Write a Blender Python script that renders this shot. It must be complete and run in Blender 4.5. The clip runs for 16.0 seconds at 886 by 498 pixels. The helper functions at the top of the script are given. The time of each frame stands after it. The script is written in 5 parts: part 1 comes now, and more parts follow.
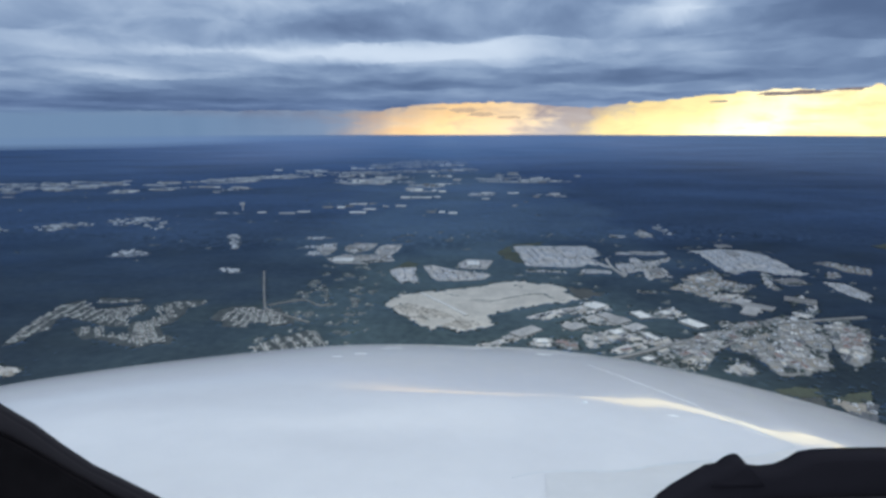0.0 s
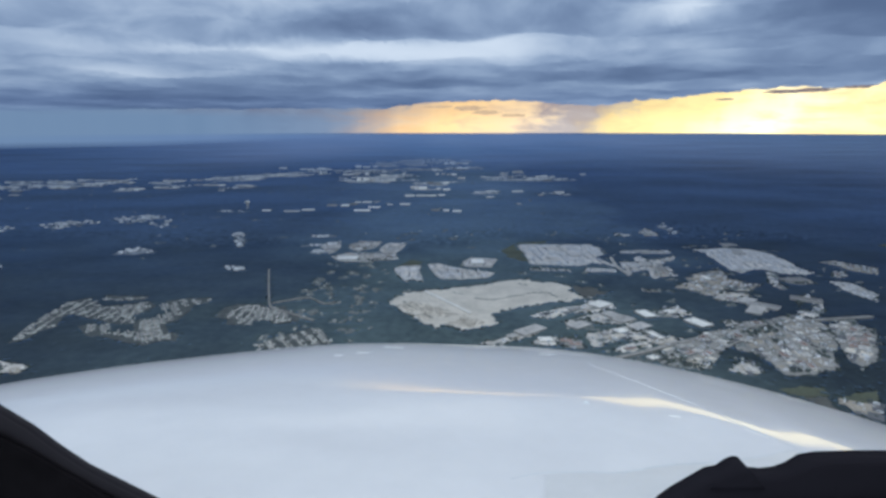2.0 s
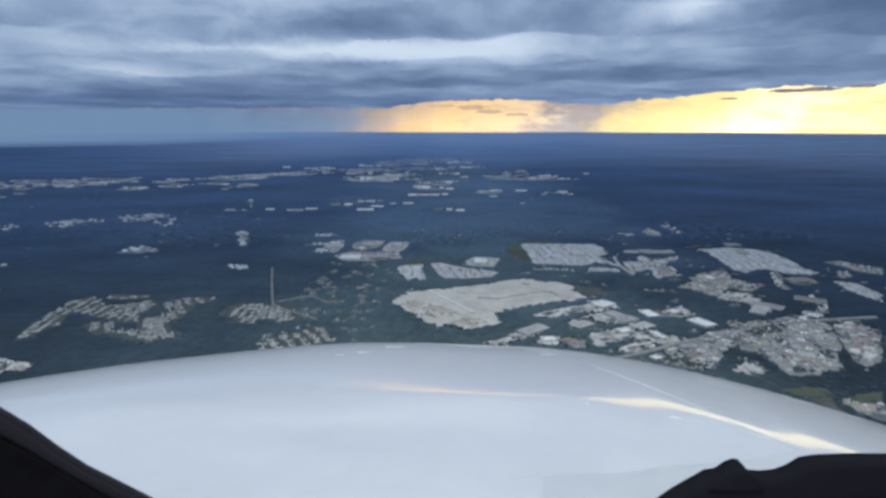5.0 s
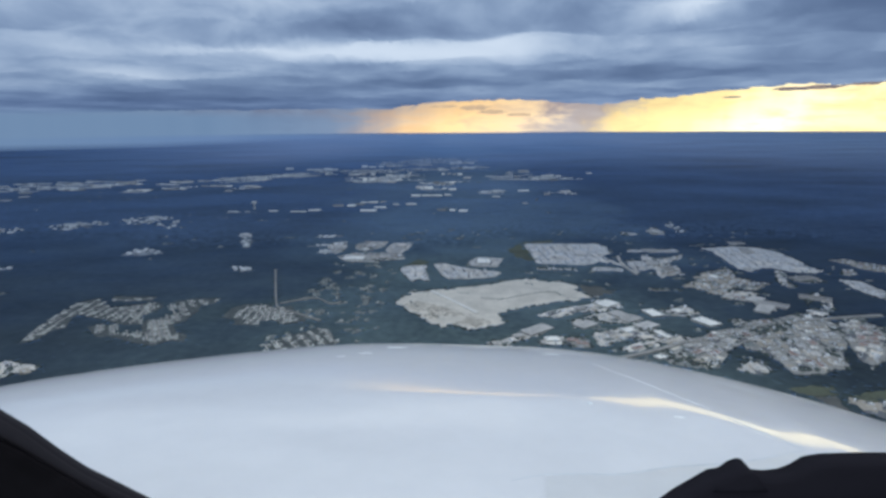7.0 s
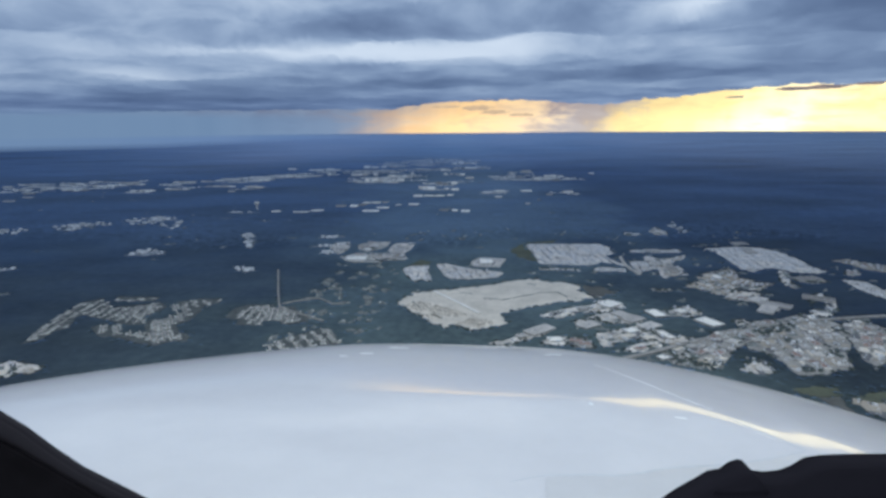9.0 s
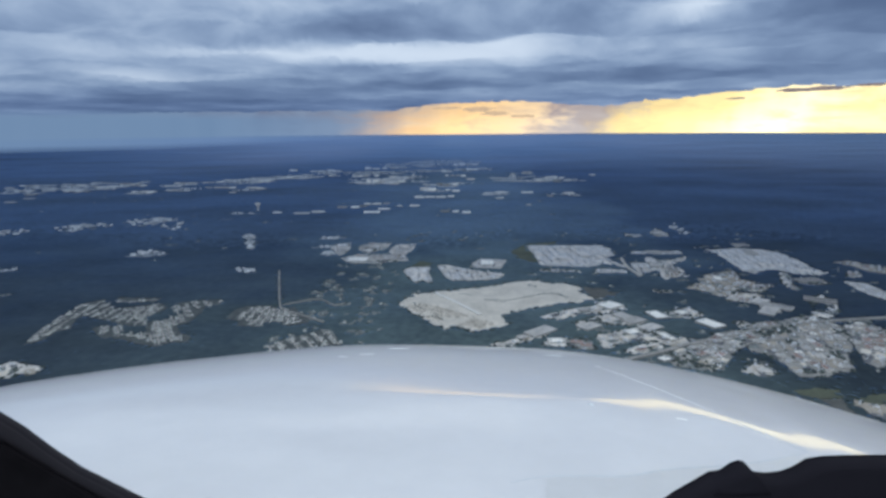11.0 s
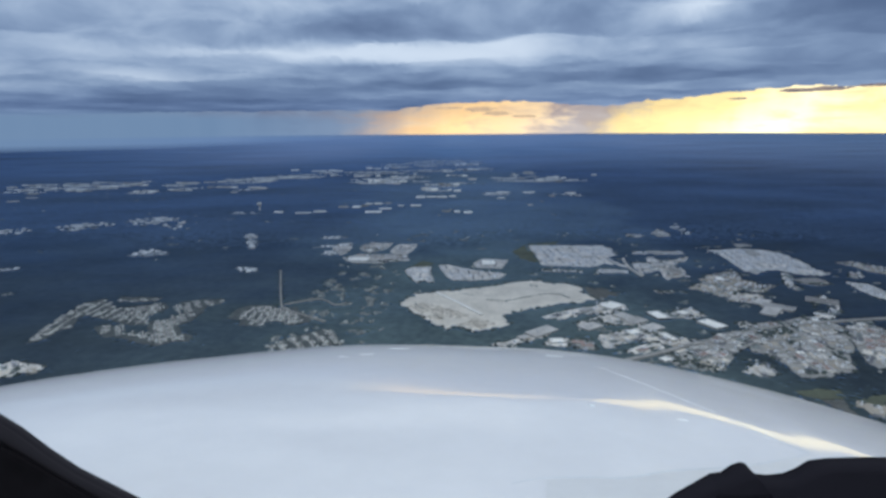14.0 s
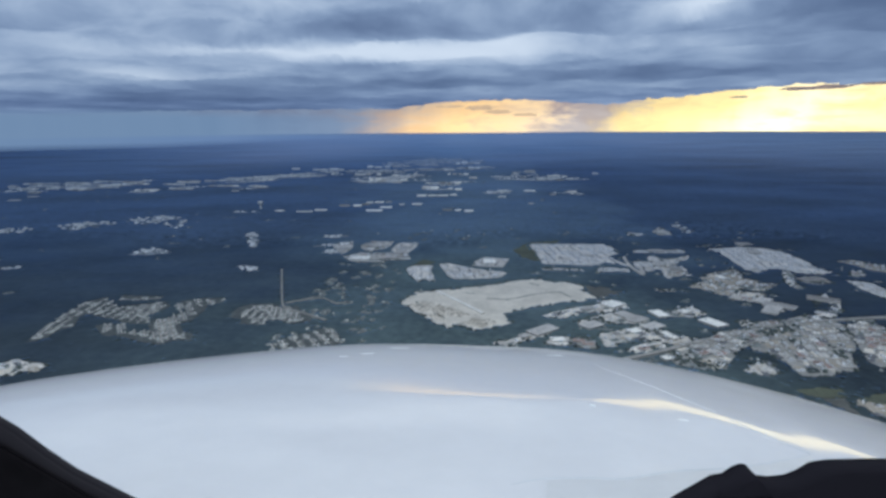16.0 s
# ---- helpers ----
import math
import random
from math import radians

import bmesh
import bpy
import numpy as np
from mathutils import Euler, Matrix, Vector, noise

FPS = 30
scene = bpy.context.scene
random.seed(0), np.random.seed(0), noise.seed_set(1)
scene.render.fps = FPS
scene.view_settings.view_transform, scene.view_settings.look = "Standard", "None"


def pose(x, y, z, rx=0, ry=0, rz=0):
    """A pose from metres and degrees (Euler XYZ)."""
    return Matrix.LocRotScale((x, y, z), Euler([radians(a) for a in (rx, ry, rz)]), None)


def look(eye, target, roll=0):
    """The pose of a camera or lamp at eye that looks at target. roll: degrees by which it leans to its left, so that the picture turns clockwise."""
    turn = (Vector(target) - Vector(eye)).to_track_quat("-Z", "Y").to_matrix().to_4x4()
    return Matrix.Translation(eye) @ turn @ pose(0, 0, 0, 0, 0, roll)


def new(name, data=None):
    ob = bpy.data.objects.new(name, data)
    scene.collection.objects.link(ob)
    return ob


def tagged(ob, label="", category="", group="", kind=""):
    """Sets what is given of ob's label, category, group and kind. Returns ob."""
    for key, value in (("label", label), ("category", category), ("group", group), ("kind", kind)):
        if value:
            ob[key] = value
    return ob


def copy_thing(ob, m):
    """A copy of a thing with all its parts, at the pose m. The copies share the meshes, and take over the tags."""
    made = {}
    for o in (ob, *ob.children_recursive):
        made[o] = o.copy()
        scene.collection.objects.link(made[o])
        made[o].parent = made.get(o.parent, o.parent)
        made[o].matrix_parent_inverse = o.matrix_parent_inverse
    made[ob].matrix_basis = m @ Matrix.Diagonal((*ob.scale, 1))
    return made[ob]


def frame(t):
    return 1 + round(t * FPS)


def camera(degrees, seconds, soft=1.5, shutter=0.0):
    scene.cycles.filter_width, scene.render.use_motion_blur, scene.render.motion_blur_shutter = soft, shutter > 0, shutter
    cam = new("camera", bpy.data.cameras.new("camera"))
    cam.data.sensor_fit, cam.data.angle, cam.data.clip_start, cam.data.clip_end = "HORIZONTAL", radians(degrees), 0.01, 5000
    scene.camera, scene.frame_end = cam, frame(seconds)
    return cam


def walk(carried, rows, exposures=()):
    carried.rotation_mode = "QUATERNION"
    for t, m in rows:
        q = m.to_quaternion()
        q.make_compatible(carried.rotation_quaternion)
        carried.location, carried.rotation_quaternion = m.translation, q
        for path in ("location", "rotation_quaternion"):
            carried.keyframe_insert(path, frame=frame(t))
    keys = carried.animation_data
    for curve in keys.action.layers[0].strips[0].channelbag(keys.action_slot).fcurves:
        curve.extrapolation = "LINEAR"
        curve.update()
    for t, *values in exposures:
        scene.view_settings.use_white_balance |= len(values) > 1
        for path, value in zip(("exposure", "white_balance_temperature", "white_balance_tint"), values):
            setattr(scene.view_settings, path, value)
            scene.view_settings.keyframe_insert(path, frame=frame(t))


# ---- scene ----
cam = camera(76.2, 16.0, soft=3.0)
# cabin and nose are fixed; the eye sways about a point over the nose
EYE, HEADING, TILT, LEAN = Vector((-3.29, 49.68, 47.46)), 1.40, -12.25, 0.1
# sway and creep are sized so the nose holds its place in the camera's view
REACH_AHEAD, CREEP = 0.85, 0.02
ROWS = [
    (0, 0, 0, -0),
    (0.5, 0.06, -0.05, -0.05),
    (1, 0.15, -0.15, 0.04),
    (1.5, 0.34, -0.21, 0.05),
    (2, 0.43, -0.18, -0.09),
    (2.5, 0.5, -0.19, -0.17),
    (3, 0.54, -0.27, -0.22),
    (3.5, 0.6, -0.29, -0.2),
    (4, 0.67, -0.26, -0.24),
    (6.5, 0.98, -0.28, -0.01),
    (7, 1.06, -0.21, 0.14),
    (7.5, 1.24, -0.13, 0.15),
    (8, 1.35, -0.13, 0.13),
    (8.5, 1.37, -0.15, 0.08),
    (9, 1.31, -0.18, 0.15),
    (11.5, 1.46, -0.04, 0.05),
    (12, 1.53, -0.05, -0.01),
    (12.5, 1.62, -0.07, 0.04),
    (13, 1.67, -0.08, -0.08),
    (13.5, 1.62, -0.06, -0.12),
    (14, 1.54, -0.06, 0.02),
    (14.5, 1.56, -0.07, 0.09),
    (15, 1.59, -0.1, 0.05),
    (15.5, 1.64, -0.15, 0.03),
    (16, 1.64, -0.2, 0.03),
]


def gaze(yaw, pitch, roll):
    return pose(0, 0, 0, TILT, LEAN, 0) @ pose(0, 0, 0, 90 + pitch, roll, yaw)


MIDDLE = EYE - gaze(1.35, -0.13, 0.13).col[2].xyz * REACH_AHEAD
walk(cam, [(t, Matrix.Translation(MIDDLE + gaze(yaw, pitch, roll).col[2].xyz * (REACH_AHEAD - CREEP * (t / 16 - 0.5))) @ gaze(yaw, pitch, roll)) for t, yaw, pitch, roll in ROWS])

# ---- light: a dusk sky below and beyond the cloud deck ----
rng = random.Random(4)


def node(tree, kind, **settings):
    n = tree.nodes.new(kind)
    for key, value in settings.items():
        if key in n.inputs:
            n.inputs[key].default_value = value
        elif key == "blend":
            n.blend_type = value
        elif key == "op":
            n.operation = value
    return n


def ramp(tree, stops, source, interpolation="LINEAR"):
    r = tree.nodes.new("ShaderNodeValToRGB")
    r.color_ramp.interpolation = interpolation
    els = r.color_ramp.elements
    while len(els) < len(stops):
        els.new(0.5)
    for e, (at, c) in zip(els, stops):
        e.position, e.color = at, (*c, 1) if len(c) == 3 else c
    tree.links.new(source, r.inputs["Fac"])
    return r.outputs["Color"]


def maths(tree, op, a, b=0.0, clamp=False):
    n = tree.nodes.new("ShaderNodeMath")
    n.operation, n.use_clamp = op, clamp
    for i, v in enumerate((a, b)):
        if isinstance(v, (int, float)):
            n.inputs[i].default_value = v
        else:
            tree.links.new(v, n.inputs[i])
    return n.outputs[0]


def mixed(tree, fac, a, b, blend="MIX"):
    n = tree.nodes.new("ShaderNodeMix")
    n.data_type, n.blend_type = "RGBA", blend
    for socket, v in ((n.inputs[0], fac), (n.inputs[6], a), (n.inputs[7], b)):
        if isinstance(v, (int, float)):
            socket.default_value = v
        elif isinstance(v, tuple):
            socket.default_value = (*v, 1)
        else:
            tree.links.new(v, socket)
    return n.outputs[2]


def noise_of(tree, vector, scale, detail=4.0, rough=0.55, distortion=0.0, stretch=None):
    if stretch:
        m = tree.nodes.new("ShaderNodeMapping")
        m.inputs["Scale"].default_value = stretch
        tree.links.new(vector, m.inputs["Vector"])
        vector = m.outputs[0]
    n = tree.nodes.new("ShaderNodeTexNoise")
    n.inputs["Scale"].default_value, n.inputs["Detail"].default_value = scale, detail
    n.inputs["Roughness"].default_value, n.inputs["Distortion"].default_value = rough, distortion
    tree.links.new(vector, n.inputs["Vector"])
    return n.outputs["Fac"]


world = bpy.data.worlds.new("dusk_sky")
scene.world = world
world.use_nodes = True
wt = world.node_tree
wt.nodes.clear()
coord = wt.nodes.new("ShaderNodeTexCoord")
split = wt.nodes.new("ShaderNodeSeparateXYZ")
wt.links.new(coord.outputs["Generated"], split.inputs[0])
azimuth = maths(wt, "ARCTAN2", split.outputs["X"], split.outputs["Y"])
wisp = noise_of(wt, coord.outputs["Generated"], 13.0, 5.0, 0.6, 0.4, (1, 1, 4))
shaft = noise_of(wt, coord.outputs["Generated"], 22.0, 3.0, 0.5, 0.0, (1, 1, 0.12))
sway = maths(wt, "MULTIPLY", maths(wt, "SUBTRACT", shaft, 0.5), 0.10)
curl = maths(wt, "MULTIPLY", maths(wt, "SUBTRACT", wisp, 0.5), 0.22)
lean = maths(wt, "SUBTRACT", maths(wt, "ADD", sway, curl), maths(wt, "MULTIPLY", split.outputs["Z"], 1.2))
along = maths(wt, "MULTIPLY_ADD", maths(wt, "ADD", azimuth, lean), 0.3125)
along.node.inputs[2].default_value = 0.5
# from the rain in the west-south-west round to the bright gap where the sun stands
band = ramp(wt, [(0.0, (0.17, 0.23, 0.33)), (0.30, (0.16, 0.25, 0.40)), (0.425, (0.22, 0.28, 0.40)), (0.452, (0.40, 0.37, 0.38)), (0.470, (0.74, 0.55, 0.38)),
                 (0.497, (1.1, 0.76, 0.38)), (0.535, (0.98, 0.76, 0.50)), (0.555, (0.50, 0.45, 0.45)), (0.573, (0.52, 0.46, 0.43)),
                 (0.590, (1.1, 0.88, 0.42)), (0.62, (1.22, 1.02, 0.48)), (0.652, (1.6, 1.45, 0.9)), (0.675, (1.4, 1.2, 0.62)), (0.70, (1.3, 1.1, 0.52)),
                 (0.82, (1.1, 0.85, 0.40)), (0.95, (0.20, 0.25, 0.35))], along)
veil = ramp(wt, [(0.45, (0, 0, 0)), (0.70, (0.8, 0.8, 0.8))], wisp)
band = mixed(wt, veil, band, mixed(wt, 1.0, band, (0.74, 0.68, 0.72), "MULTIPLY"))
low = ramp(wt, [(0.0, (1.18, 1.2, 1.2)), (0.22, (1, 1, 1)), (1.0, (0.82, 0.80, 0.86))], maths(wt, "MULTIPLY", split.outputs["Z"], 10.0, True))
band = mixed(wt, 1.0, band, low, "MULTIPLY")
high = ramp(wt, [(0.0, (0, 0, 0)), (1.0, (1, 1, 1))], maths(wt, "MULTIPLY_ADD", split.outputs["Z"], 6.0, True))
high.node.inputs["Fac"].links[0].from_node.inputs[2].default_value = -0.8
sky = wt.nodes.new("ShaderNodeTexSky")
sky.sky_type, sky.sun_disc, sky.sun_elevation, sky.sun_rotation = "NISHITA", False, radians(5), radians(33)
upper = mixed(wt, 1.0, (0.55, 0.62, 0.72), mixed(wt, 1.0, sky.outputs[0], (0.05, 0.05, 0.05), "MULTIPLY"), "ADD")
back = wt.nodes.new("ShaderNodeBackground")
wt.links.new(mixed(wt, high, band, upper), back.inputs["Color"])
back.inputs["Strength"].default_value = 1.0
wt.links.new(back.outputs[0], wt.nodes.new("ShaderNodeOutputWorld").inputs[0])

sun = new("sun", bpy.data.lights.new("sun", "SUN"))
sun.data.energy, sun.data.angle, sun.data.color = 0.16, radians(38), (1.0, 0.80, 0.52)
sun.matrix_world = look((0, 0, 0), (-math.sin(radians(33)), -math.cos(radians(33)), -math.tan(radians(5))))

# ---- materials ----


def material(name, base, rough=0.8, spread=0.25, scale=1.0, fine=8.0, metal=0.0, coat=0.0, coat_rough=0.12, bump=0.0, per_thing=0.0, sheen=None, ior=1.45, tints=None, island=0.0, coords="Object", bright_middle=False):
    """A surface with stains and grain at two scales; per_thing: how far things differ from each other."""
    m = bpy.data.materials.new(name)
    m.use_nodes = True
    t = m.node_tree
    b = t.nodes["Principled BSDF"]
    if coords == "World":
        where = t.nodes.new("ShaderNodeNewGeometry").outputs["Position"]
    else:
        where = t.nodes.new("ShaderNodeTexCoord").outputs["Object"]
    big = noise_of(t, where, scale, 4.0, 0.6)
    small = noise_of(t, where, scale * fine, 4.0, 0.6)
    value = maths(t, "ADD", maths(t, "MULTIPLY", big, 0.6), maths(t, "MULTIPLY", small, 0.4))
    lo, hi = tuple(c * (1 - spread) for c in base), tuple(c * (1 + spread) for c in (tints or base))
    colour = ramp(t, [(0.32, lo), (0.68, hi)], value)
    if bright_middle:
        # haze brightness put into the woods' colour: lighter mid-plain, darker west and east
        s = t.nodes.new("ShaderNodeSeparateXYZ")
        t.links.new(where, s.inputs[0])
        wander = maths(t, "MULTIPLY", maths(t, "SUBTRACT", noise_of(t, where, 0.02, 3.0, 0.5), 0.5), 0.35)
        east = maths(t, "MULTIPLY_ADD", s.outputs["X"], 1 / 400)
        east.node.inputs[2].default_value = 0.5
        haze_lift = ramp(t, [(0.1, (0.85,) * 3), (0.3, (0.95, 0.95, 0.95)), (0.45, (2.05, 2.18, 2.2)), (0.58, (2.0, 2.1, 2.1)), (0.72, (0.68,) * 3)], maths(t, "ADD", east, wander))
        colour = mixed(t, 1.0, colour, haze_lift, "MULTIPLY")
    if per_thing:
        info = t.nodes.new("ShaderNodeObjectInfo")
        shade = ramp(t, [(0.0, (1 - per_thing,) * 3), (1.0, (1 + per_thing,) * 3)], info.outputs["Random"])
        colour = mixed(t, 1.0, colour, shade, "MULTIPLY")
    if island:
        own = t.nodes.new("ShaderNodeNewGeometry").outputs["Random Per Island"]
        colour = mixed(t, 1.0, colour, ramp(t, [(0.0, (1 - island,) * 3), (1.0, (1 + island, 1 + island, 1 + 0.7 * island))], own), "MULTIPLY")
    t.links.new(colour, b.inputs["Base Color"])
    b.inputs["Roughness"].default_value, b.inputs["Metallic"].default_value, b.inputs["IOR"].default_value = rough, metal, ior
    b.inputs["Coat Weight"].default_value, b.inputs["Coat Roughness"].default_value = coat, coat_rough
    # the tinted sheen imitates blue haze lying over the woods
    if sheen:
        b.inputs["Sheen Roughness"].default_value = sheen[1]
        sheen_patch = noise_of(t, where, scale * 0.8, 5.0, 0.65, 0.3, (0.5, 1, 1))
        t.links.new(maths(t, "MULTIPLY", ramp(t, [(0.3, (0.55,) * 3), (0.7, (1.35,) * 3)], sheen_patch), sheen[0]), b.inputs["Sheen Weight"])
        b.inputs["Sheen Tint"].default_value = (*sheen[2], 1)
    if bump:
        u = t.nodes.new("ShaderNodeBump")
        u.inputs["Strength"].default_value, u.inputs["Distance"].default_value = bump, 0.3
        t.links.new(small, u.inputs["Height"])
        t.links.new(u.outputs[0], b.inputs["Normal"])
    return m


WOODS = material("pine_woods", (0.055, 0.066, 0.062), 0.95, 0.34, 0.012, 26.0, ior=1.1, sheen=(0.56, 0.34, (0.26, 0.46, 0.88)), bump=0.9, coords="World", bright_middle=True)
CONCRETE = material("pale_concrete", (0.61, 0.555, 0.49), 0.85, 0.48, 0.22, 7.0, per_thing=0.2, coords="World")
ASPHALT = material("worn_asphalt", (0.13, 0.13, 0.135), 0.9, 0.25, 0.2, 8.0, per_thing=0.15, coords="World")
TARMAC = material("grey_tarmac", (0.32, 0.30, 0.27), 0.9, 0.3, 0.2, 8.0, coords="World")
SAND = material("sandy_soil", (0.40, 0.345, 0.28), 0.95, 0.3, 0.15, 9.0, coords="World")
GRASS = material("dry_grass", (0.10, 0.107, 0.072), 0.95, 0.35, 0.1, 12.0, coords="World")
SUBURB = material("lawns_and_drives", (0.054, 0.064, 0.062), 0.95, 0.35, 0.9, 5.0, tints=(0.115, 0.12, 0.115), coords="World")
GLADE = material("glade_grass", (0.075, 0.09, 0.085), 0.95, 0.4, 0.7, 6.0, tints=(0.24, 0.25, 0.235), coords="World")
SCRUB = material("brown_scrub", (0.115, 0.112, 0.10), 0.95, 0.35, 0.2, 8.0, coords="World")
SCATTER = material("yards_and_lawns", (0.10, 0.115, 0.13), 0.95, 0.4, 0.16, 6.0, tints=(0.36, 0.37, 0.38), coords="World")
GRAVEL = material("pale_gravel", (0.68, 0.605, 0.505), 0.95, 0.26, 0.14, 9.0, coords="World")
PALE_TRACK = material("chalk_white_track", (0.80, 0.75, 0.68), 0.95, 0.15, 0.3, 8.0, coords="World")
WATER = material("pond_water", (0.10, 0.20, 0.20), 0.25, 0.12, 0.05, 6.0, coords="World")
ROOF_WHITE = material("white_membrane_roof", (0.92, 0.865, 0.77), 0.6, 0.1, 0.5, 6.0, per_thing=0.1)
ROOF_GREY = material("grey_metal_roof", (0.45, 0.415, 0.375), 0.6, 0.3, 0.5, 6.0, per_thing=0.5)
ROOF_PALE = material("pale_mixed_roofs", (0.62, 0.62, 0.61), 0.7, 0.4, 0.25, 8.0, tints=(0.78, 0.77, 0.75), coords="World")
ROOF_RUST = material("rusty_red_roof", (0.30, 0.20, 0.17), 0.8, 0.3, 0.5, 6.0, per_thing=0.3)
SHINGLE = material("shingle_roof", (0.43, 0.42, 0.41), 0.9, 0.25, 1.0, 8.0, per_thing=0.5, island=0.4)
ASPHALT_ROOF = material("grey_felt_roof", (0.38, 0.375, 0.37), 0.9, 0.3, 0.6, 6.0, island=0.5, coords="World")
SIDING = material("pale_siding", (0.55, 0.53, 0.50), 0.8, 0.15, 1.0, 6.0, per_thing=0.3)
PANEL = material("wall_panel", (0.47, 0.44, 0.40), 0.7, 0.15, 0.6, 6.0, per_thing=0.3)
UNIT = material("galvanised_unit", (0.5, 0.5, 0.5), 0.5, 0.2, 2.0, 6.0)
CAR = material("car_paint", (0.40, 0.40, 0.41), 0.4, 0.6, 0.9, 5.0, tints=(0.75, 0.75, 0.76), coords="World")
TREE = material("tree_crowns", (0.050, 0.061, 0.057), 0.95, 0.5, 0.03, 14.0, ior=1.1, sheen=(0.42, 0.34, (0.25, 0.45, 0.85)), island=0.12, coords="World", bright_middle=True)
LEAFY = material("yard_foliage", (0.085, 0.097, 0.09), 0.95, 0.3, 0.4, 8.0, ior=1.1, sheen=(0.4, 0.34, (0.3, 0.46, 0.8)), island=0.3, coords="World")
PAINT = material("white_gloss_paint", (0.69, 0.667, 0.674), 0.45, 0.045, 1.1, 18.0, coat=0.88, coat_rough=0.07, ior=1.3)
DECK_PAINT = material("dull_white_paint", (0.60, 0.585, 0.59), 0.5, 0.06, 2.0, 14.0, coat=0.4, coat_rough=0.15, ior=1.3)
PALE_SEAL = material("pale_sealant", (0.93, 0.93, 0.91), 0.6, 0.05, 9.0, 6.0, ior=1.08)
SEAL = material("grey_sealant", (0.68, 0.695, 0.71), 0.6, 0.1, 0.3, 6.0, ior=1.08)
OPEN_JOINT = material("grey_open_joint", (0.53, 0.54, 0.56), 0.7, 0.15, 9.0, 6.0, ior=1.1)
CABIN_BLACK = material("matt_black_lining", (0.008, 0.007, 0.008), 0.95, 0.4, 4.0, 8.0, ior=1.05)
TRIM = material("brown_black_trim", (0.024, 0.021, 0.025), 0.8, 0.3, 0.3, 8.0, ior=1.2)
BLACK = material("black_rubber", (0.016, 0.0145, 0.019), 0.95, 0.3, 0.3, 8.0, ior=1.1)


def glowing(name, build):
    m = bpy.data.materials.new(name)
    m.use_nodes = True
    t = m.node_tree
    t.nodes.clear()
    build(t)
    return m


def cloud_nodes(t):
    where = t.nodes.new("ShaderNodeNewGeometry").outputs["Position"]
    # the deck's own map: u turns with the compass, v grows with the logarithm of the distance
    uv = t.nodes.new("ShaderNodeUVMap").outputs["UV"]
    # the banks' rims are torn by a slow swirl
    swirl = t.nodes.new("ShaderNodeTexNoise")
    swirl.inputs["Scale"].default_value, swirl.inputs["Detail"].default_value = 1.0, 3.0
    span = t.nodes.new("ShaderNodeMapping")
    span.inputs["Scale"].default_value = (8.0, 3.6, 1)
    t.links.new(uv, span.inputs["Vector"])
    t.links.new(span.outputs[0], swirl.inputs["Vector"])
    bent = t.nodes.new("ShaderNodeVectorMath")
    bent.operation = "MULTIPLY_ADD"
    bent.inputs[1].default_value = (0.16, 0.16, 0.0)
    t.links.new(swirl.outputs["Color"], bent.inputs[0])
    t.links.new(uv, bent.inputs[2])
    torn = bent.outputs[0]
    broad = noise_of(t, uv, 1.0, 3.0, 0.5, 0.25, (3.2, 2.0, 1))
    mid = noise_of(t, uv, 1.0, 4.0, 0.5, 0.25, (9.0, 4.2, 1))
    value = maths(t, "ADD", maths(t, "MULTIPLY", broad, 0.34), maths(t, "MULTIPLY", mid, 0.40))
    value = maths(t, "ADD", value, 0.145)

    def bank(u, v, ru, rv, gain):
        nonlocal value
        m = t.nodes.new("ShaderNodeMapping")
        m.vector_type = "TEXTURE"
        m.inputs["Location"].default_value, m.inputs["Scale"].default_value = (u + 0.08, v + 0.08, 0), (ru, rv, 1)
        t.links.new(torn, m.inputs["Vector"])
        g = t.nodes.new("ShaderNodeTexGradient")
        g.gradient_type = "QUADRATIC_SPHERE"
        t.links.new(m.outputs[0], g.inputs[0])
        value = maths(t, "ADD", value, maths(t, "MULTIPLY", g.outputs["Fac"], gain))

    bank(-0.12, 1.52, 0.55, 0.20, 0.44)
    bank(0.07, 1.42, 0.26, 0.18, 0.22)
    bank(-0.17, 1.24, 0.36, 0.27, -0.22)
    bank(-0.58, 1.08, 0.40, 0.30, 0.07)
    bank(-0.30, 1.02, 0.22, 0.14, 0.14)
    bank(-0.50, 1.93, 0.30, 0.22, 0.16)
    bank(-0.38, 2.55, 0.60, 0.55, -0.24)
    bank(-0.45, 3.05, 0.60, 0.55, -0.26)
    bank(-0.12, 2.02, 0.36, 0.40, -0.22)
    bank(0.37, 1.12, 0.18, 0.24, 0.30)
    bank(0.22, 1.12, 0.16, 0.28, -0.14)
    bank(0.38, 1.90, 0.55, 0.42, -0.24)
    bank(0.17, 1.80, 0.14, 0.16, 0.14)
    bank(0.62, 1.25, 0.36, 0.70, -0.42)
    colour = ramp(t, [(0.24, (0.095, 0.150, 0.275)), (0.43, (0.190, 0.280, 0.455)), (0.57, (0.335, 0.450, 0.635)), (0.76, (0.62, 0.73, 0.88))], value, "B_SPLINE")
    dist = t.nodes.new("ShaderNodeVectorMath")
    dist.operation = "LENGTH"
    t.links.new(where, dist.inputs[0])
    # overhead, out of view, the deck glows stronger, added to light nose and ground
    lift = ramp(t, [(0.0, (3.5, 3.0, 2.3)), (0.047, (3.5, 3.0, 2.3)), (0.078, (3.4, 2.95, 2.3)), (0.14, (2.5, 2.2, 1.85)), (0.166, (1.0,) * 3), (0.36, (1.0,) * 3), (0.55, (0.80, 0.83, 0.87)), (1.0, (0.66, 0.71, 0.80))], maths(t, "MULTIPLY", dist.outputs["Value"], 1 / 1500, True))
    e = t.nodes.new("ShaderNodeEmission")
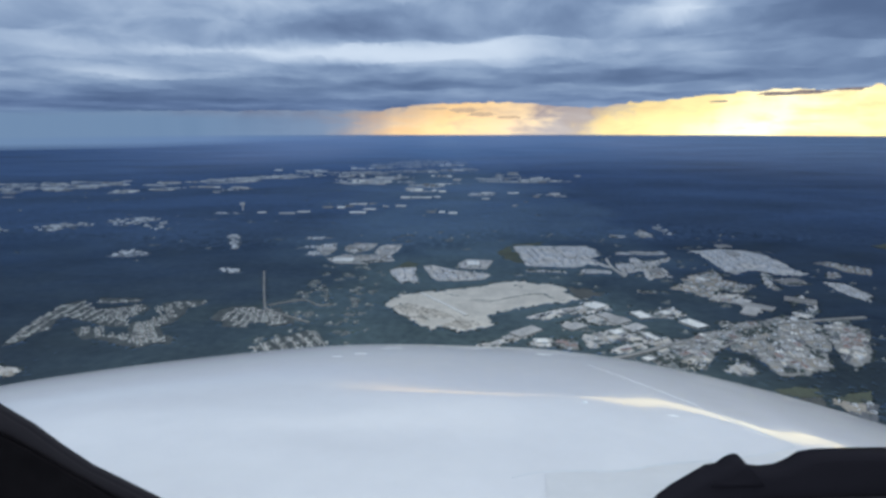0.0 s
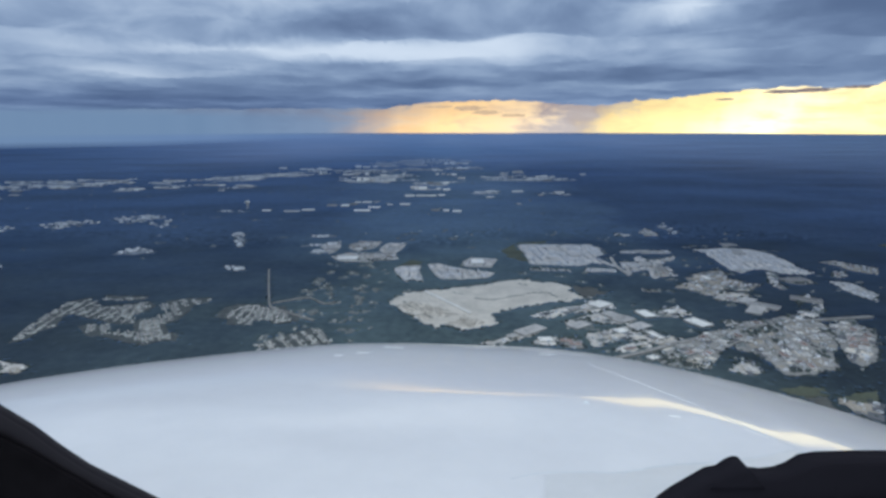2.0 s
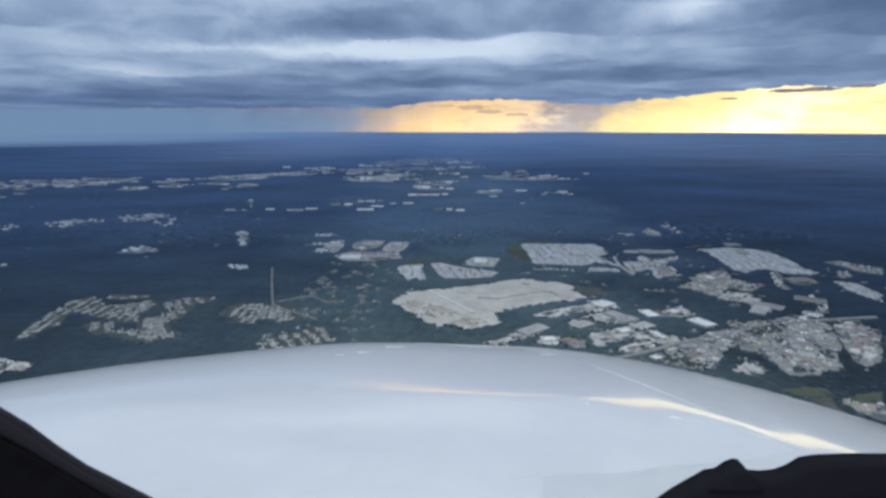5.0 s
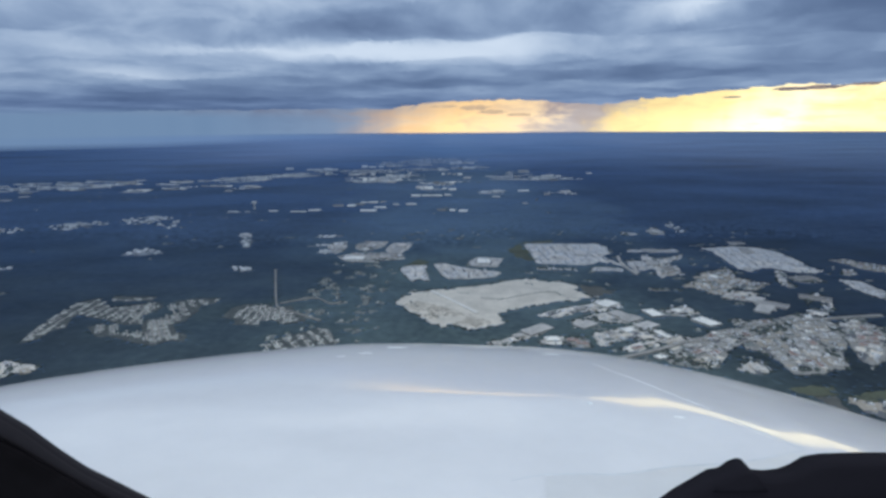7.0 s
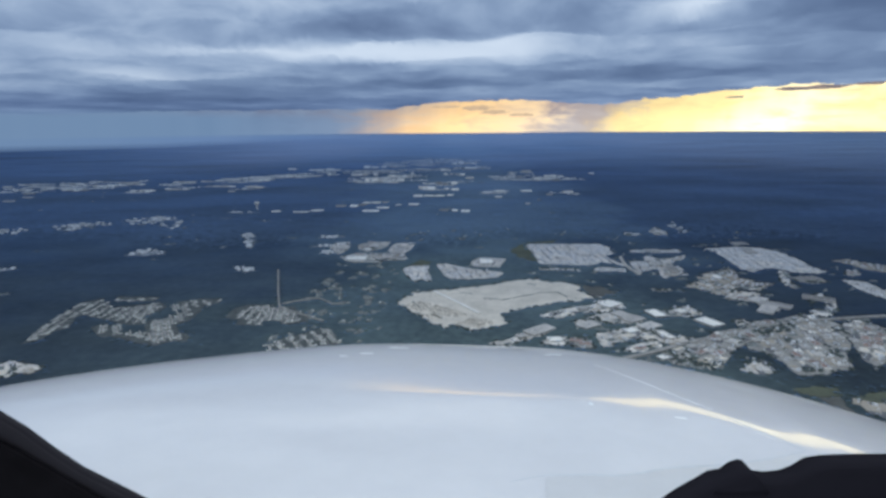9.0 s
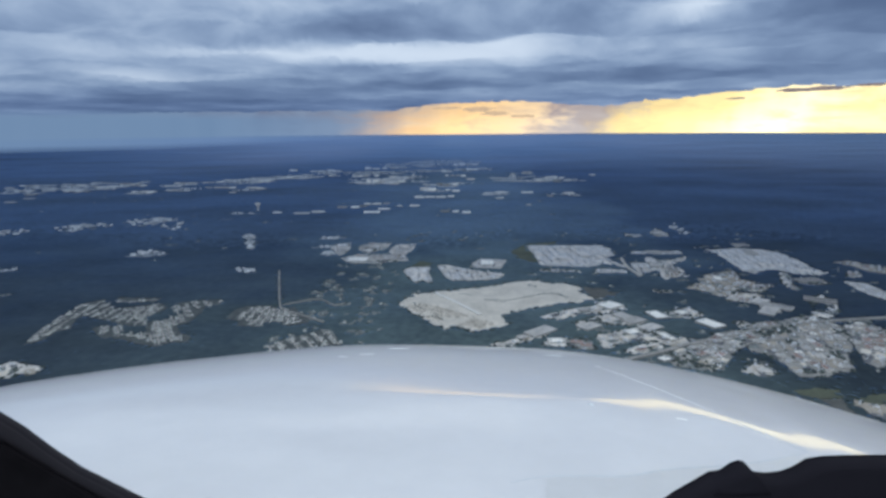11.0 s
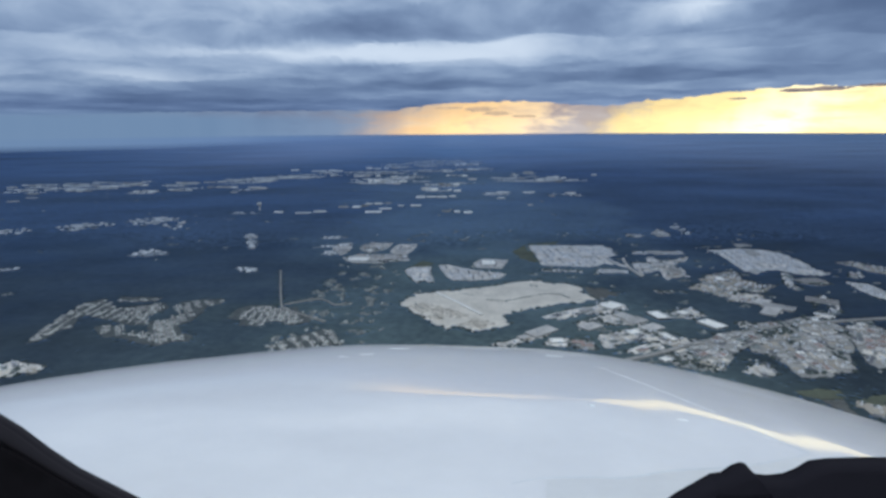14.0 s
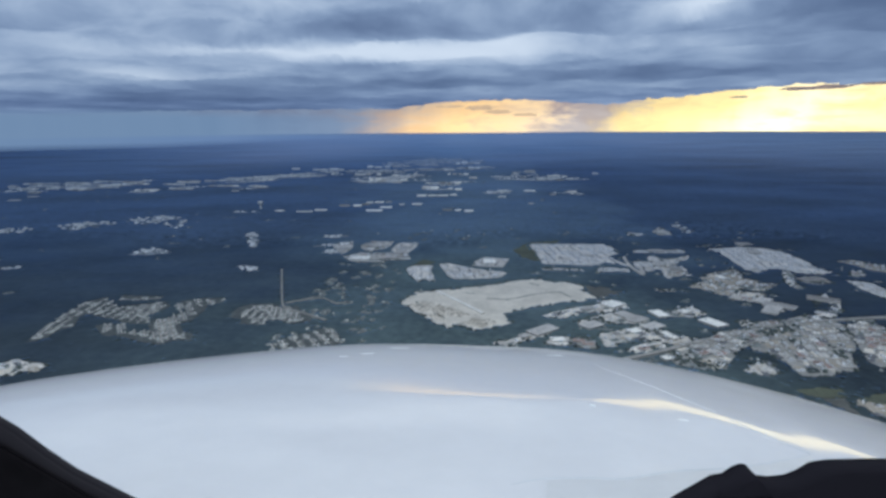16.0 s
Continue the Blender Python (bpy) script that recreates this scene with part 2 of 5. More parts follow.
    t.links.new(mixed(t, 1.0, colour, lift, "MULTIPLY"), e.inputs["Color"])
    t.links.new(e.outputs[0], t.nodes.new("ShaderNodeOutputMaterial").inputs[0])


CLOUD = glowing("cloud_base", cloud_nodes)


def rain_nodes(t):
    where = t.nodes.new("ShaderNodeNewGeometry").outputs["Position"]
    streak = noise_of(t, where, 1.0, 3.0, 0.5, 0.0, (1 / 90, 1 / 90, 1 / 900))
    s = t.nodes.new("ShaderNodeSeparateXYZ")
    t.links.new(where, s.inputs[0])
    colour = ramp(t, [(0.3, (0.157, 0.255, 0.415)), (0.7, (0.168, 0.268, 0.430))], streak)
    e = t.nodes.new("ShaderNodeEmission")
    t.links.new(colour, e.inputs["Color"])
    # the veil thins out to the north-east and towards its foot
    thin = maths(t, "MULTIPLY_ADD", s.outputs["X"], -1 / 420, True)
    thin.node.inputs[2].default_value = -0.5
    foot = maths(t, "MULTIPLY_ADD", s.outputs["Z"], 1 / 18, True)
    foot.node.inputs[2].default_value = 0.25
    head = maths(t, "MULTIPLY_ADD", s.outputs["Z"], -1 / 22, True)
    head.node.inputs[2].default_value = 4.1
    clear = t.nodes.new("ShaderNodeBsdfTransparent")
    mix = t.nodes.new("ShaderNodeMixShader")
    t.links.new(maths(t, "MULTIPLY", maths(t, "MULTIPLY", thin, foot), head), mix.inputs[0])
    t.links.new(clear.outputs[0], mix.inputs[1])
    t.links.new(e.outputs[0], mix.inputs[2])
    t.links.new(mix.outputs[0], t.nodes.new("ShaderNodeOutputMaterial").inputs[0])


RAIN = glowing("rain_veil", rain_nodes)


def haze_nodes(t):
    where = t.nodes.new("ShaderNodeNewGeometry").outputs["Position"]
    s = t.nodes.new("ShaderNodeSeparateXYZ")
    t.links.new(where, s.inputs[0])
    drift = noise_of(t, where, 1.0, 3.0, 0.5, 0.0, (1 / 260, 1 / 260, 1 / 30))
    # the haze's blue light is put into the sheet's own glow
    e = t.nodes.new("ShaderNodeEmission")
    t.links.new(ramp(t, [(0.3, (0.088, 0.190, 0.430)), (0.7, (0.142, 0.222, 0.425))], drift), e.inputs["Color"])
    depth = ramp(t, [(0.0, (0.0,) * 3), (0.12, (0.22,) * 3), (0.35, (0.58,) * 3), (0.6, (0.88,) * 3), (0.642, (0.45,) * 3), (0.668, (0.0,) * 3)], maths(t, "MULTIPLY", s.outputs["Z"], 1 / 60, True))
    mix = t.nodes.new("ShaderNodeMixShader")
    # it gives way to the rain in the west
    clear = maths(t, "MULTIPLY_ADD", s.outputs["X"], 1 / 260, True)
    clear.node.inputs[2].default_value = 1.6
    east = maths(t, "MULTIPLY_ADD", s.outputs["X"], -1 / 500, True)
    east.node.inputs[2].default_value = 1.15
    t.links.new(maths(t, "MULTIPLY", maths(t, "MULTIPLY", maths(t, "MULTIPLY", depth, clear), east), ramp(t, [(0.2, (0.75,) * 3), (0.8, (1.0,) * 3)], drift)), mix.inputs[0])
    t.links.new(t.nodes.new("ShaderNodeBsdfTransparent").outputs[0], mix.inputs[1])
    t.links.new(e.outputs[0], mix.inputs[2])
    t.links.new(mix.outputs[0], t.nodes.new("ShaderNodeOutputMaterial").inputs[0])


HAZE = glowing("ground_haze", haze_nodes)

# ---- mesh helpers ----


def mesh_of(name, verts, faces, mat, smooth=False):
    me = bpy.data.meshes.new(name)
    me.from_pydata(verts, [], faces)
    me.materials.append(mat)
    if smooth:
        me.shade_smooth()
    me.update()
    return me


def part(name, data, parent, label="", m=None):
    ob = new(name, data)
    ob.parent = parent
    if m is not None:
        ob.matrix_basis = m
    return tagged(ob, label)


def block(x, y, z0, sx, sy, sz, turn=0.0):
    c, s = math.cos(turn), math.sin(turn)
    ring = [(x + c * u * sx / 2 - s * v * sy / 2, y + s * u * sx / 2 + c * v * sy / 2) for u, v in ((-1, -1), (1, -1), (1, 1), (-1, 1))]
    return [(a, b, z0) for a, b in ring] + [(a, b, z0 + sz) for a, b in ring]


BLOCK_FACES = [(0, 3, 2, 1), (4, 5, 6, 7), (0, 1, 5, 4), (1, 2, 6, 5), (2, 3, 7, 6), (3, 0, 4, 7)]


def joined(blocks):
    verts, faces = [], []
    for b in blocks:
        k = len(verts)
        verts += b
        faces += [tuple(k + i for i in f) for f in BLOCK_FACES]
    return verts, faces


def within(points, poly):
    """Which of the points (n x 2) lie in the polygon."""
    x, y = points[:, 0], points[:, 1]
    hit = np.zeros(len(points), bool)
    for (x0, y0), (x1, y1) in zip(poly, poly[1:] + poly[:1]):
        if y0 != y1:
            hit ^= ((y0 > y) != (y1 > y)) & (x < (x1 - x0) * (y - y0) / (y1 - y0) + x0)
    return hit


# ---- the large structure: land and sky ----
REACH = 3300.0
az = np.linspace(0, 2 * math.pi, 181)[:-1]
radii = [0.0] + list(np.geomspace(30, REACH, 60))
verts, faces = [(0.0, 50.0, 0.0)], []
for r in radii[1:]:
    for a in az:
        swell = 5.0 * max(0.0, (r - 900) / 2400) * noise.noise((r * math.sin(a) / 500, r * math.cos(a) / 900, 3.1))
        verts.append((r * math.sin(a), 50 + r * math.cos(a), swell))
n = len(az)
for j in range(n):
    faces.append((0, 1 + (j + 1) % n, 1 + j))
for i in range(len(radii) - 2):
    for j in range(n):
        a, b = 1 + i * n + j, 1 + i * n + (j + 1) % n
        faces.append((a, b, b + n, a + n))
ground = tagged(new("ground", mesh_of("ground", verts, faces, WOODS)), "dark blue-green wooded plain reaching to the horizon", "ground", kind="structure")

# the cloud deck: its far edge, in paces from the middle, all the way round
EDGE = [(-3.15, 1900), (-1.6, 2300), (-0.66, 2900), (-0.45, 2250), (-0.2, 2000), (-0.11, 2000), (-0.04, 1480), (0.083, 1310), (0.186, 1700), (0.266, 1800),
        (0.285, 1480), (0.42, 1180), (0.53, 1040), (0.60, 960), (0.9, 800), (1.3, 1300), (1.9, 2000), (3.15, 1900)]
verts, faces = [], []
steps = np.linspace(-math.pi, math.pi, 1081)[:-1]
fractions = np.concatenate([[0.004], np.linspace(0.03, 0.98, 70), [1.0]])
n = len(steps)
for f in fractions:
    for a in steps:
        edge = np.interp(a, [e[0] for e in EDGE], [e[1] for e in EDGE])
        edge *= 1 + 0.08 * noise.fractal((a * 9, 0.3, 0), 0.8, 2.0, 5) + 0.05 * noise.fractal((a * 50, 7.3, 0), 0.7, 2.0, 5)
        r = f * edge
        x, y = r * math.sin(a), 50 + r * math.cos(a)
        z = 101 + 5 * noise.noise((x / 90, y / 60, 0)) + 3 * noise.noise((x / 35, y / 30, 5)) + 14 * max(0, f - 0.93) * 14 * 0.1
        verts.append((x, y, z))
for i in range(len(fractions) - 1):
    for j in range(n):
        a, b = i * n + j, i * n + (j + 1) % n
        faces.append((a, b, b + n, a + n))
faces.append(tuple(range(n)))
deck = mesh_of("cloud_deck", verts, faces, CLOUD, True)
chart = deck.uv_layers.new(name="chart")
for poly in deck.polygons:
    turns = [math.atan2(deck.vertices[v].co.x, deck.vertices[v].co.y - 50) for v in poly.vertices]
    wrap = max(turns) - min(turns) > 3 and len(turns) == 4
    for loop, v, u in zip(poly.loop_indices, poly.vertices, turns):
        co = deck.vertices[v].co
        chart.data[loop].uv = (u + 2 * math.pi if wrap and u < 0 else u, math.log(max(math.hypot(co.x, co.y - 50), 3) / 100))
tagged(new("cloud_deck", deck), "low grey-blue stratocumulus cloud deck with brighter bands", "cloud", kind="structure")


def scud_nodes(dark, light):
    def build(t):
        where = t.nodes.new("ShaderNodeNewGeometry").outputs["Position"]
        grain = noise_of(t, where, 0.05, 4.0, 0.6)
        e = t.nodes.new("ShaderNodeEmission")
        t.links.new(ramp(t, [(0.3, dark), (0.7, light)], grain), e.inputs["Color"])
        t.links.new(e.outputs[0], t.nodes.new("ShaderNodeOutputMaterial").inputs[0])
    return build


SCUD = glowing("torn_cloud", scud_nodes((0.16, 0.15, 0.19), (0.34, 0.28, 0.25)))
PALE_SCUD = glowing("thin_torn_cloud", scud_nodes((0.52, 0.38, 0.27), (0.86, 0.63, 0.40)))


def scud(turn, distance, height, length, depth, mat=None):
    """A torn, flat scrap of cloud hanging in the bright gap."""
    bm = bmesh.new()
    bmesh.ops.create_icosphere(bm, subdivisions=4, radius=1.0)
    for v in bm.verts:
        k = 1 + 0.7 * noise.fractal(v.co * 2.2 + Vector((turn * 40, distance / 90, 0)), 0.8, 2.0, 4)
        v.co = Vector((v.co.x * length * k, v.co.y * length * 0.5 * k, v.co.z * depth * k))
    me = bpy.data.meshes.new("cloud_scrap")
    bm.to_mesh(me)
    bm.free()
    me.materials.append(mat or SCUD)
    me.shade_smooth()
    ob = new("cloud_scrap", me)
    ob.matrix_basis = pose(distance * math.sin(turn), 50 + distance * math.cos(turn), height, 0, 0, -math.degrees(turn))
    tagged(ob, "torn dark scrap of cloud against the yellow gap", "cloud", kind="structure")


scud(0.555, 1060, 98, 26, 2.6)
scud(0.515, 1060, 97, 20, 2.2)
scud(0.60, 1040, 101, 22, 2.4)
scud(0.44, 1200, 92, 12, 1.4)
scud(0.035, 1500, 88, 30, 5.0, PALE_SCUD)
scud(0.065, 1500, 77, 30, 4.6, PALE_SCUD)
scud(-0.02, 1500, 92, 26, 3.0, PALE_SCUD)
scud(0.11, 1500, 70, 24, 3.0, PALE_SCUD)

# rain below the deck in the west
verts, faces = [], []
for i in range(61):
    a = -1.25 + i / 60 * 1.17
    r = 1480 + 1000 * max(0, (a + 0.5) / 0.42) ** 1.5 + 40 * noise.noise((a * 8, 0, 0))
    for z in np.linspace(0, 104, 9):
        verts.append((r * math.sin(a), 50 + r * math.cos(a), float(z)))
for i in range(60):
    for k in range(8):
        a = i * 9 + k
        faces.append((a, a + 9, a + 10, a + 1))
tagged(new("rain_curtain", mesh_of("rain_curtain", verts, faces, RAIN, True)), "pale blue-grey curtain of distant falling rain", "rain", kind="structure")

# haze over the far plain, painted as a glowing see-through sheet
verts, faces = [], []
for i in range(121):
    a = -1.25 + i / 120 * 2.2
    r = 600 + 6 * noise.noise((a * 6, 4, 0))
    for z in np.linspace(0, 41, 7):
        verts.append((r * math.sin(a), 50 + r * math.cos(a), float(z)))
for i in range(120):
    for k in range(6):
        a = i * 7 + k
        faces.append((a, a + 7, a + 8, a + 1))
tagged(new("rain_mist", mesh_of("rain_mist", verts, faces, HAZE, True)), "thin glowing blue sheet for haze over the distant plain", "mist", kind="structure")

# ---- clearings, yards and town blocks ----
LOTS = []


def lot(kind, *corners):
    LOTS.append((kind, list(corners)))


lot("bare", (-19.7, 197), (-18.5, 200.6), (-16.4, 206), (-11.2, 207.6), (-4.7, 210.5), (2.9, 212.8), (9.1, 215.8), (13.7, 219), (19.1, 220.9), (22.7, 220.9), (24.4, 217.6), (27.5, 218.2), (31.4, 216.3), (33.5, 212.6), (33, 207.9), (35.1, 200.8), (32.6, 198.7), (26.1, 196.8), (19.6, 194.4), (14.7, 191.5), (10.8, 189.3), (8.8, 186.2), (8.6, 183.6), (10.3, 179.9), (6.4, 177.6), (2.2, 175.4), (0.2, 175.4), (-1.7, 177.6), (-4.4, 178.8), (-6.4, 176.9), (-8.6, 179.6), (-10.5, 182.4), (-13.2, 186.7), (-16.5, 191.7))
lot("scrub", (34.3, 213.8), (38.9, 211.9), (43.6, 207.8), (42.3, 203.4), (35.2, 201.3), (33.5, 208.5))
lot("park", (24.6, 273.9), (37.1, 273.6), (50.6, 273.3), (54.4, 273.3), (56.5, 265.8), (56.2, 256.9), (51.3, 251.4), (52.3, 246.1), (54.4, 237.9), (52.7, 237.1), (48.6, 242), (42.4, 238), (33.8, 238.1), (25.5, 240.6), (25.7, 256.4))
lot("field", (16.5, 260.5), (20.7, 269.6), (25.5, 277.2), (38.2, 280.4), (37.2, 274.7), (24.4, 273.9), (25.5, 256.4), (25.3, 240.6), (23.1, 244.8), (19.5, 248.3))
lot("ind", (24.7, 235.1), (30.3, 234.3), (38.4, 232.7), (37.8, 229.7), (29.7, 231.3), (24.3, 232.1))
lot("park", (42.6, 234.9), (48.3, 234.8), (53.5, 233.2), (52.2, 228.8), (46.9, 229.6), (41.3, 229))
lot("park", (62.9, 261.6), (82.3, 262.3), (80.7, 256.5), (61.4, 256.8))
lot("park", (57.1, 243.5), (63.3, 243.4), (61.6, 232.4), (54.9, 224.6), (55.1, 232.5))
lot("ind", (66, 254.8), (68.4, 246.7), (71.4, 246.7), (81.1, 253.7), (79.2, 248.3), (72.8, 242.5), (69.7, 236.9), (71.7, 234.5), (70.5, 223.7), (65.8, 223.8), (61.1, 220.5), (62.9, 230.9), (60.7, 232.4), (63.6, 242.6))
lot("park", (91.7, 264.1), (95.9, 264), (104.8, 266.9), (114, 263.7), (117.1, 255.9), (117, 246.9), (115.1, 234), (116.8, 229.5), (112, 226), (107.1, 226.8), (104.4, 228.2), (102.8, 231.9), (101.8, 233.4), (96.1, 231.2), (92.8, 228.4), (90.1, 232), (91.1, 238.2), (92.1, 246.4), (92.9, 257.2))
lot("ind", (106.4, 272.2), (110.6, 274.3), (113.3, 269.9), (105.8, 269))
lot("sand", (64.3, 212.3), (71.7, 219.1), (71.7, 222.4), (75.7, 226.4), (85.5, 232.1), (87.5, 230.6), (85.3, 222.2), (87.8, 217), (92.2, 215.1), (83.2, 206.4), (79.3, 209.3), (70.3, 201.6), (68.6, 205.9))
lot("ind", (69.9, 200.1), (76.6, 207.6), (82.6, 205.3), (79.5, 198.5), (83, 196.5), (79.8, 189.4), (75.6, 187.7), (76.8, 192.7), (76.8, 197))
lot("ind", (99.6, 221.4), (107.7, 223.3), (108.9, 215.6), (103.1, 214.4), (100, 217.5))
lot("ind", (101.2, 229.7), (103.2, 226.8), (98.7, 219.5), (96.4, 209.7), (93.6, 208), (94.9, 217))
lot("sand", (126.9, 243.3), (133.4, 244.9), (135.8, 239.9), (141.7, 235.2), (134.7, 225.8), (130.3, 230.8), (129.9, 236.9))
lot("ind", (121.8, 228), (126.3, 230.1), (124.5, 224.5), (119.8, 221.9), (118.9, 223.9))
lot("park", (114.2, 218.7), (119.6, 216.7), (119, 204.5), (114, 197.8), (112.4, 201.9), (112.3, 208.4))
lot("ind", (94.5, 201.5), (98.4, 204.1), (98.8, 200.9), (97.2, 194.9), (95, 190.3), (90, 185.5), (86.1, 184.2), (85.7, 187.2), (88.2, 189.9), (92.5, 190.7), (95.4, 195.9), (96.1, 199.9), (93.4, 197.9), (89.3, 192.6))
lot("ind", (17.7, 186.1), (22.5, 189.7), (26.7, 192.4), (32.3, 194.3), (35.7, 198.7), (39.4, 198.2), (41.9, 192.8), (39, 191.4), (36.2, 189.2), (31.7, 188.3), (27.3, 187.9), (23.8, 184.8), (21.5, 183.6), (18.9, 184.9))
lot("ind", (24.4, 180.7), (29.2, 184), (31.1, 186.1), (35.4, 188.7), (39.8, 189.1), (40.8, 185.2), (42.8, 181.9), (40.5, 179.9), (36.5, 179.9), (31.1, 180.3), (28.9, 177.6), (26.2, 176.4), (26.2, 179.5))
lot("ind", (47.1, 187.3), (52.9, 191.4), (57.4, 193.7), (59.3, 186.9), (53.9, 184.7), (50.6, 185.2))
lot("ind", (28.1, 170.7), (29.6, 174.2), (33.8, 175.3), (41.9, 179.9), (43.6, 179.1), (43.3, 176), (45, 175.3), (46.5, 170.7), (50.5, 170.7), (48, 168.3), (44, 165.7), (41.9, 168.3), (39.8, 169.6), (35.8, 168.6), (31.7, 167.3), (28.6, 165.1))
lot("ind", (32.4, 163.5), (34.3, 165.7), (41.8, 170), (41.4, 165.4), (37.8, 163.5), (33.8, 162.3))
lot("town", (20.5, 168.6), (23.8, 171), (26.6, 169), (26.3, 164.4), (22.6, 165.4))
lot("ind", (2.9, 167), (8.4, 170), (14, 174.2), (19.1, 176.8), (17.8, 173.5), (14.8, 170.7), (10.7, 168.6), (8, 166))
lot("ind", (15.1, 168.6), (19.3, 170.7), (21.5, 171.4), (21.4, 166.7), (15.4, 166.3))
lot("town", (40.1, 161.7), (46.8, 166.7), (54, 170.7), (56.2, 174.2), (61.7, 176.4), (63.2, 173.5), (60.4, 168), (55.4, 163.5), (51.4, 158.2), (49, 154.2), (45.8, 153.1), (42.7, 154.9), (39.9, 156.3))
lot("town", (61, 174.9), (68, 181), (77.7, 183.8), (83.3, 186.4), (86.9, 185.5), (87.9, 179), (85.4, 173.4), (81.6, 165.7), (77.6, 161.2), (74.2, 154.2), (70, 152.9), (65.9, 150.7), (61.6, 151.4), (62.6, 156.1), (61.8, 159.7), (61.1, 162.6), (59.1, 164.1))
lot("town", (87.4, 177.9), (94.3, 182.2), (97.5, 175.6), (84.3, 157.8), (79.1, 154.8), (79.1, 158.3), (83.6, 169))
lot("ind", (52.1, 153.9), (55.7, 156.6), (59.1, 157.7), (58.3, 152.4), (54.1, 151.4))
lot("ind", (64.5, 182.2), (67.4, 183), (67.1, 180.2), (63.9, 178.7))
lot("ind", (53.2, 209.3), (57.0, 209.4), (58.6, 206.8), (54.6, 207.0))
lot("field", (57, 145.3), (61.9, 146.6), (65.4, 145.7), (64.6, 142.7), (60.2, 142.3), (58.3, 143.1))
lot("scrub", (59.7, 142.1), (63.9, 142.3), (63.2, 139.4), (62.5, 136), (61.2, 137.9))
lot("field", (66.1, 142.3), (69.9, 143.6), (74.6, 144.7), (71.4, 140.3), (67, 139.5))
lot("sand", (65.4, 141), (67.6, 141.1), (68.2, 139.9), (71.8, 140.3), (67.7, 134.8), (65.1, 136.2))
lot("house", (-100.9, 166.9), (-101.8, 174.3), (-103.9, 182.2), (-105.5, 191.1), (-106.6, 197.5), (-103.3, 201.1), (-99.3, 195.9), (-95.3, 192), (-92.3, 193.4), (-87.4, 195.9), (-85.1, 197.3), (-81.2, 193.4), (-81.8, 189.6), (-83.4, 185.6), (-80.4, 179.3), (-84.2, 179.3), (-89.5, 182.2), (-94.4, 184.3), (-100, 187.4), (-100.4, 183.9), (-97, 177.4), (-99.1, 175.5), (-98.6, 170))
lot("house", (-100.5, 202.7), (-87.5, 202.1), (-87.7, 198.4), (-97.6, 199))
lot("house", (-80.3, 197.3), (-75.4, 200.4), (-69.2, 199.8), (-68.4, 196.3), (-71.9, 194.3), (-70.3, 189.6), (-70.3, 181.7), (-72.2, 179.7), (-68.5, 174.3), (-65, 171.8), (-64.2, 168.6), (-68.3, 168.6), (-70.1, 166), (-74.9, 167.6), (-78.4, 169.3), (-83.8, 171.8), (-84.8, 170.7), (-88.8, 174), (-91.9, 177.8), (-89.4, 179.8), (-83.8, 174.3), (-78.5, 172.9), (-75.1, 172.1), (-79.2, 178.1), (-80.3, 182.2), (-76.7, 182.6), (-76.1, 186.4), (-75.3, 189.1))
lot("house", (-62.1, 184.7), (-62.3, 191.4), (-59.7, 194.7), (-53.5, 194.7), (-50.3, 191.8), (-47.1, 193.7), (-45, 189.9), (-41.1, 186.3), (-39.9, 181.7), (-44.5, 179.7), (-48.2, 182.5), (-51.4, 181.7), (-52.4, 178.5), (-57.2, 179.3), (-57.7, 183))
lot("house", (-44.8, 166), (-43, 170), (-39.8, 172.5), (-37.2, 175.4), (-34.3, 175.8), (-31.2, 170.7), (-29.2, 167), (-34, 165), (-38.6, 163.7), (-42, 162.8))
lot("ind", (-97.8, 153.7), (-96.2, 157.6), (-92.1, 156.2), (-87.2, 154.9), (-87.5, 151.7), (-90.2, 152.2), (-90.9, 150.1), (-94.2, 149.4))
lot("ind", (-53.3, 267.8), (-52.9, 276.5), (-47.4, 278.7), (-45.5, 262.5), (-47.5, 255.8))
lot("ind", (-42.3, 266.6), (-39.1, 278.5), (-30.4, 278.4), (-31.4, 267.4), (-37.4, 259.4))
lot("ind", (-29.6, 261.3), (-28.2, 274.9), (-19.9, 275.9), (-21.2, 262.1), (-23.9, 254.4))
lot("ind", (-46.1, 252), (-39.2, 257.5), (-22.7, 255.4), (-20.9, 248.1), (-32.9, 243.1), (-42.2, 244.9))
lot("park", (-21.5, 233.4), (-18.8, 237.2), (-12.6, 237.9), (-12.5, 230.3), (-10.8, 217.3), (-14.5, 220.6), (-16, 217.3), (-18.9, 224))
lot("field", (-20.3, 236.5), (-16, 246.3), (-12.1, 242.8), (-13.1, 238.7), (-18.9, 238))
lot("park", (-10.3, 239.5), (-6.8, 240.3), (1.8, 233.1), (4.6, 231.6), (12.1, 227.8), (9.5, 222.3), (4.1, 221), (-4.7, 220.5), (-7.3, 225.2))
lot("park", (1.9, 242.6), (5.3, 249.4), (14.6, 247.5), (11.4, 235.3), (2.5, 237))
lot("ind", (71, 297.1), (76.7, 291.8), (72.4, 289.3), (69.3, 291.9))
lot("ind", (82, 298.2), (88.8, 309.3), (89.4, 296.7), (87.6, 290.2), (83.2, 291.6))
lot("hamlet", (93.4, 313.6), (101.5, 321.2), (99.7, 296.4), (95.7, 292.6), (96.2, 304.8))
lot("hamlet", (-224.2, 307.2), (-210.5, 314.3), (-204.3, 305.3), (-206.5, 298.4), (-217.2, 298.7))
lot("hamlet", (-199.7, 315.5), (-194.7, 328.2), (-180.1, 332.8), (-173, 321), (-179.4, 313.5), (-185.1, 313.6), (-182.7, 302))
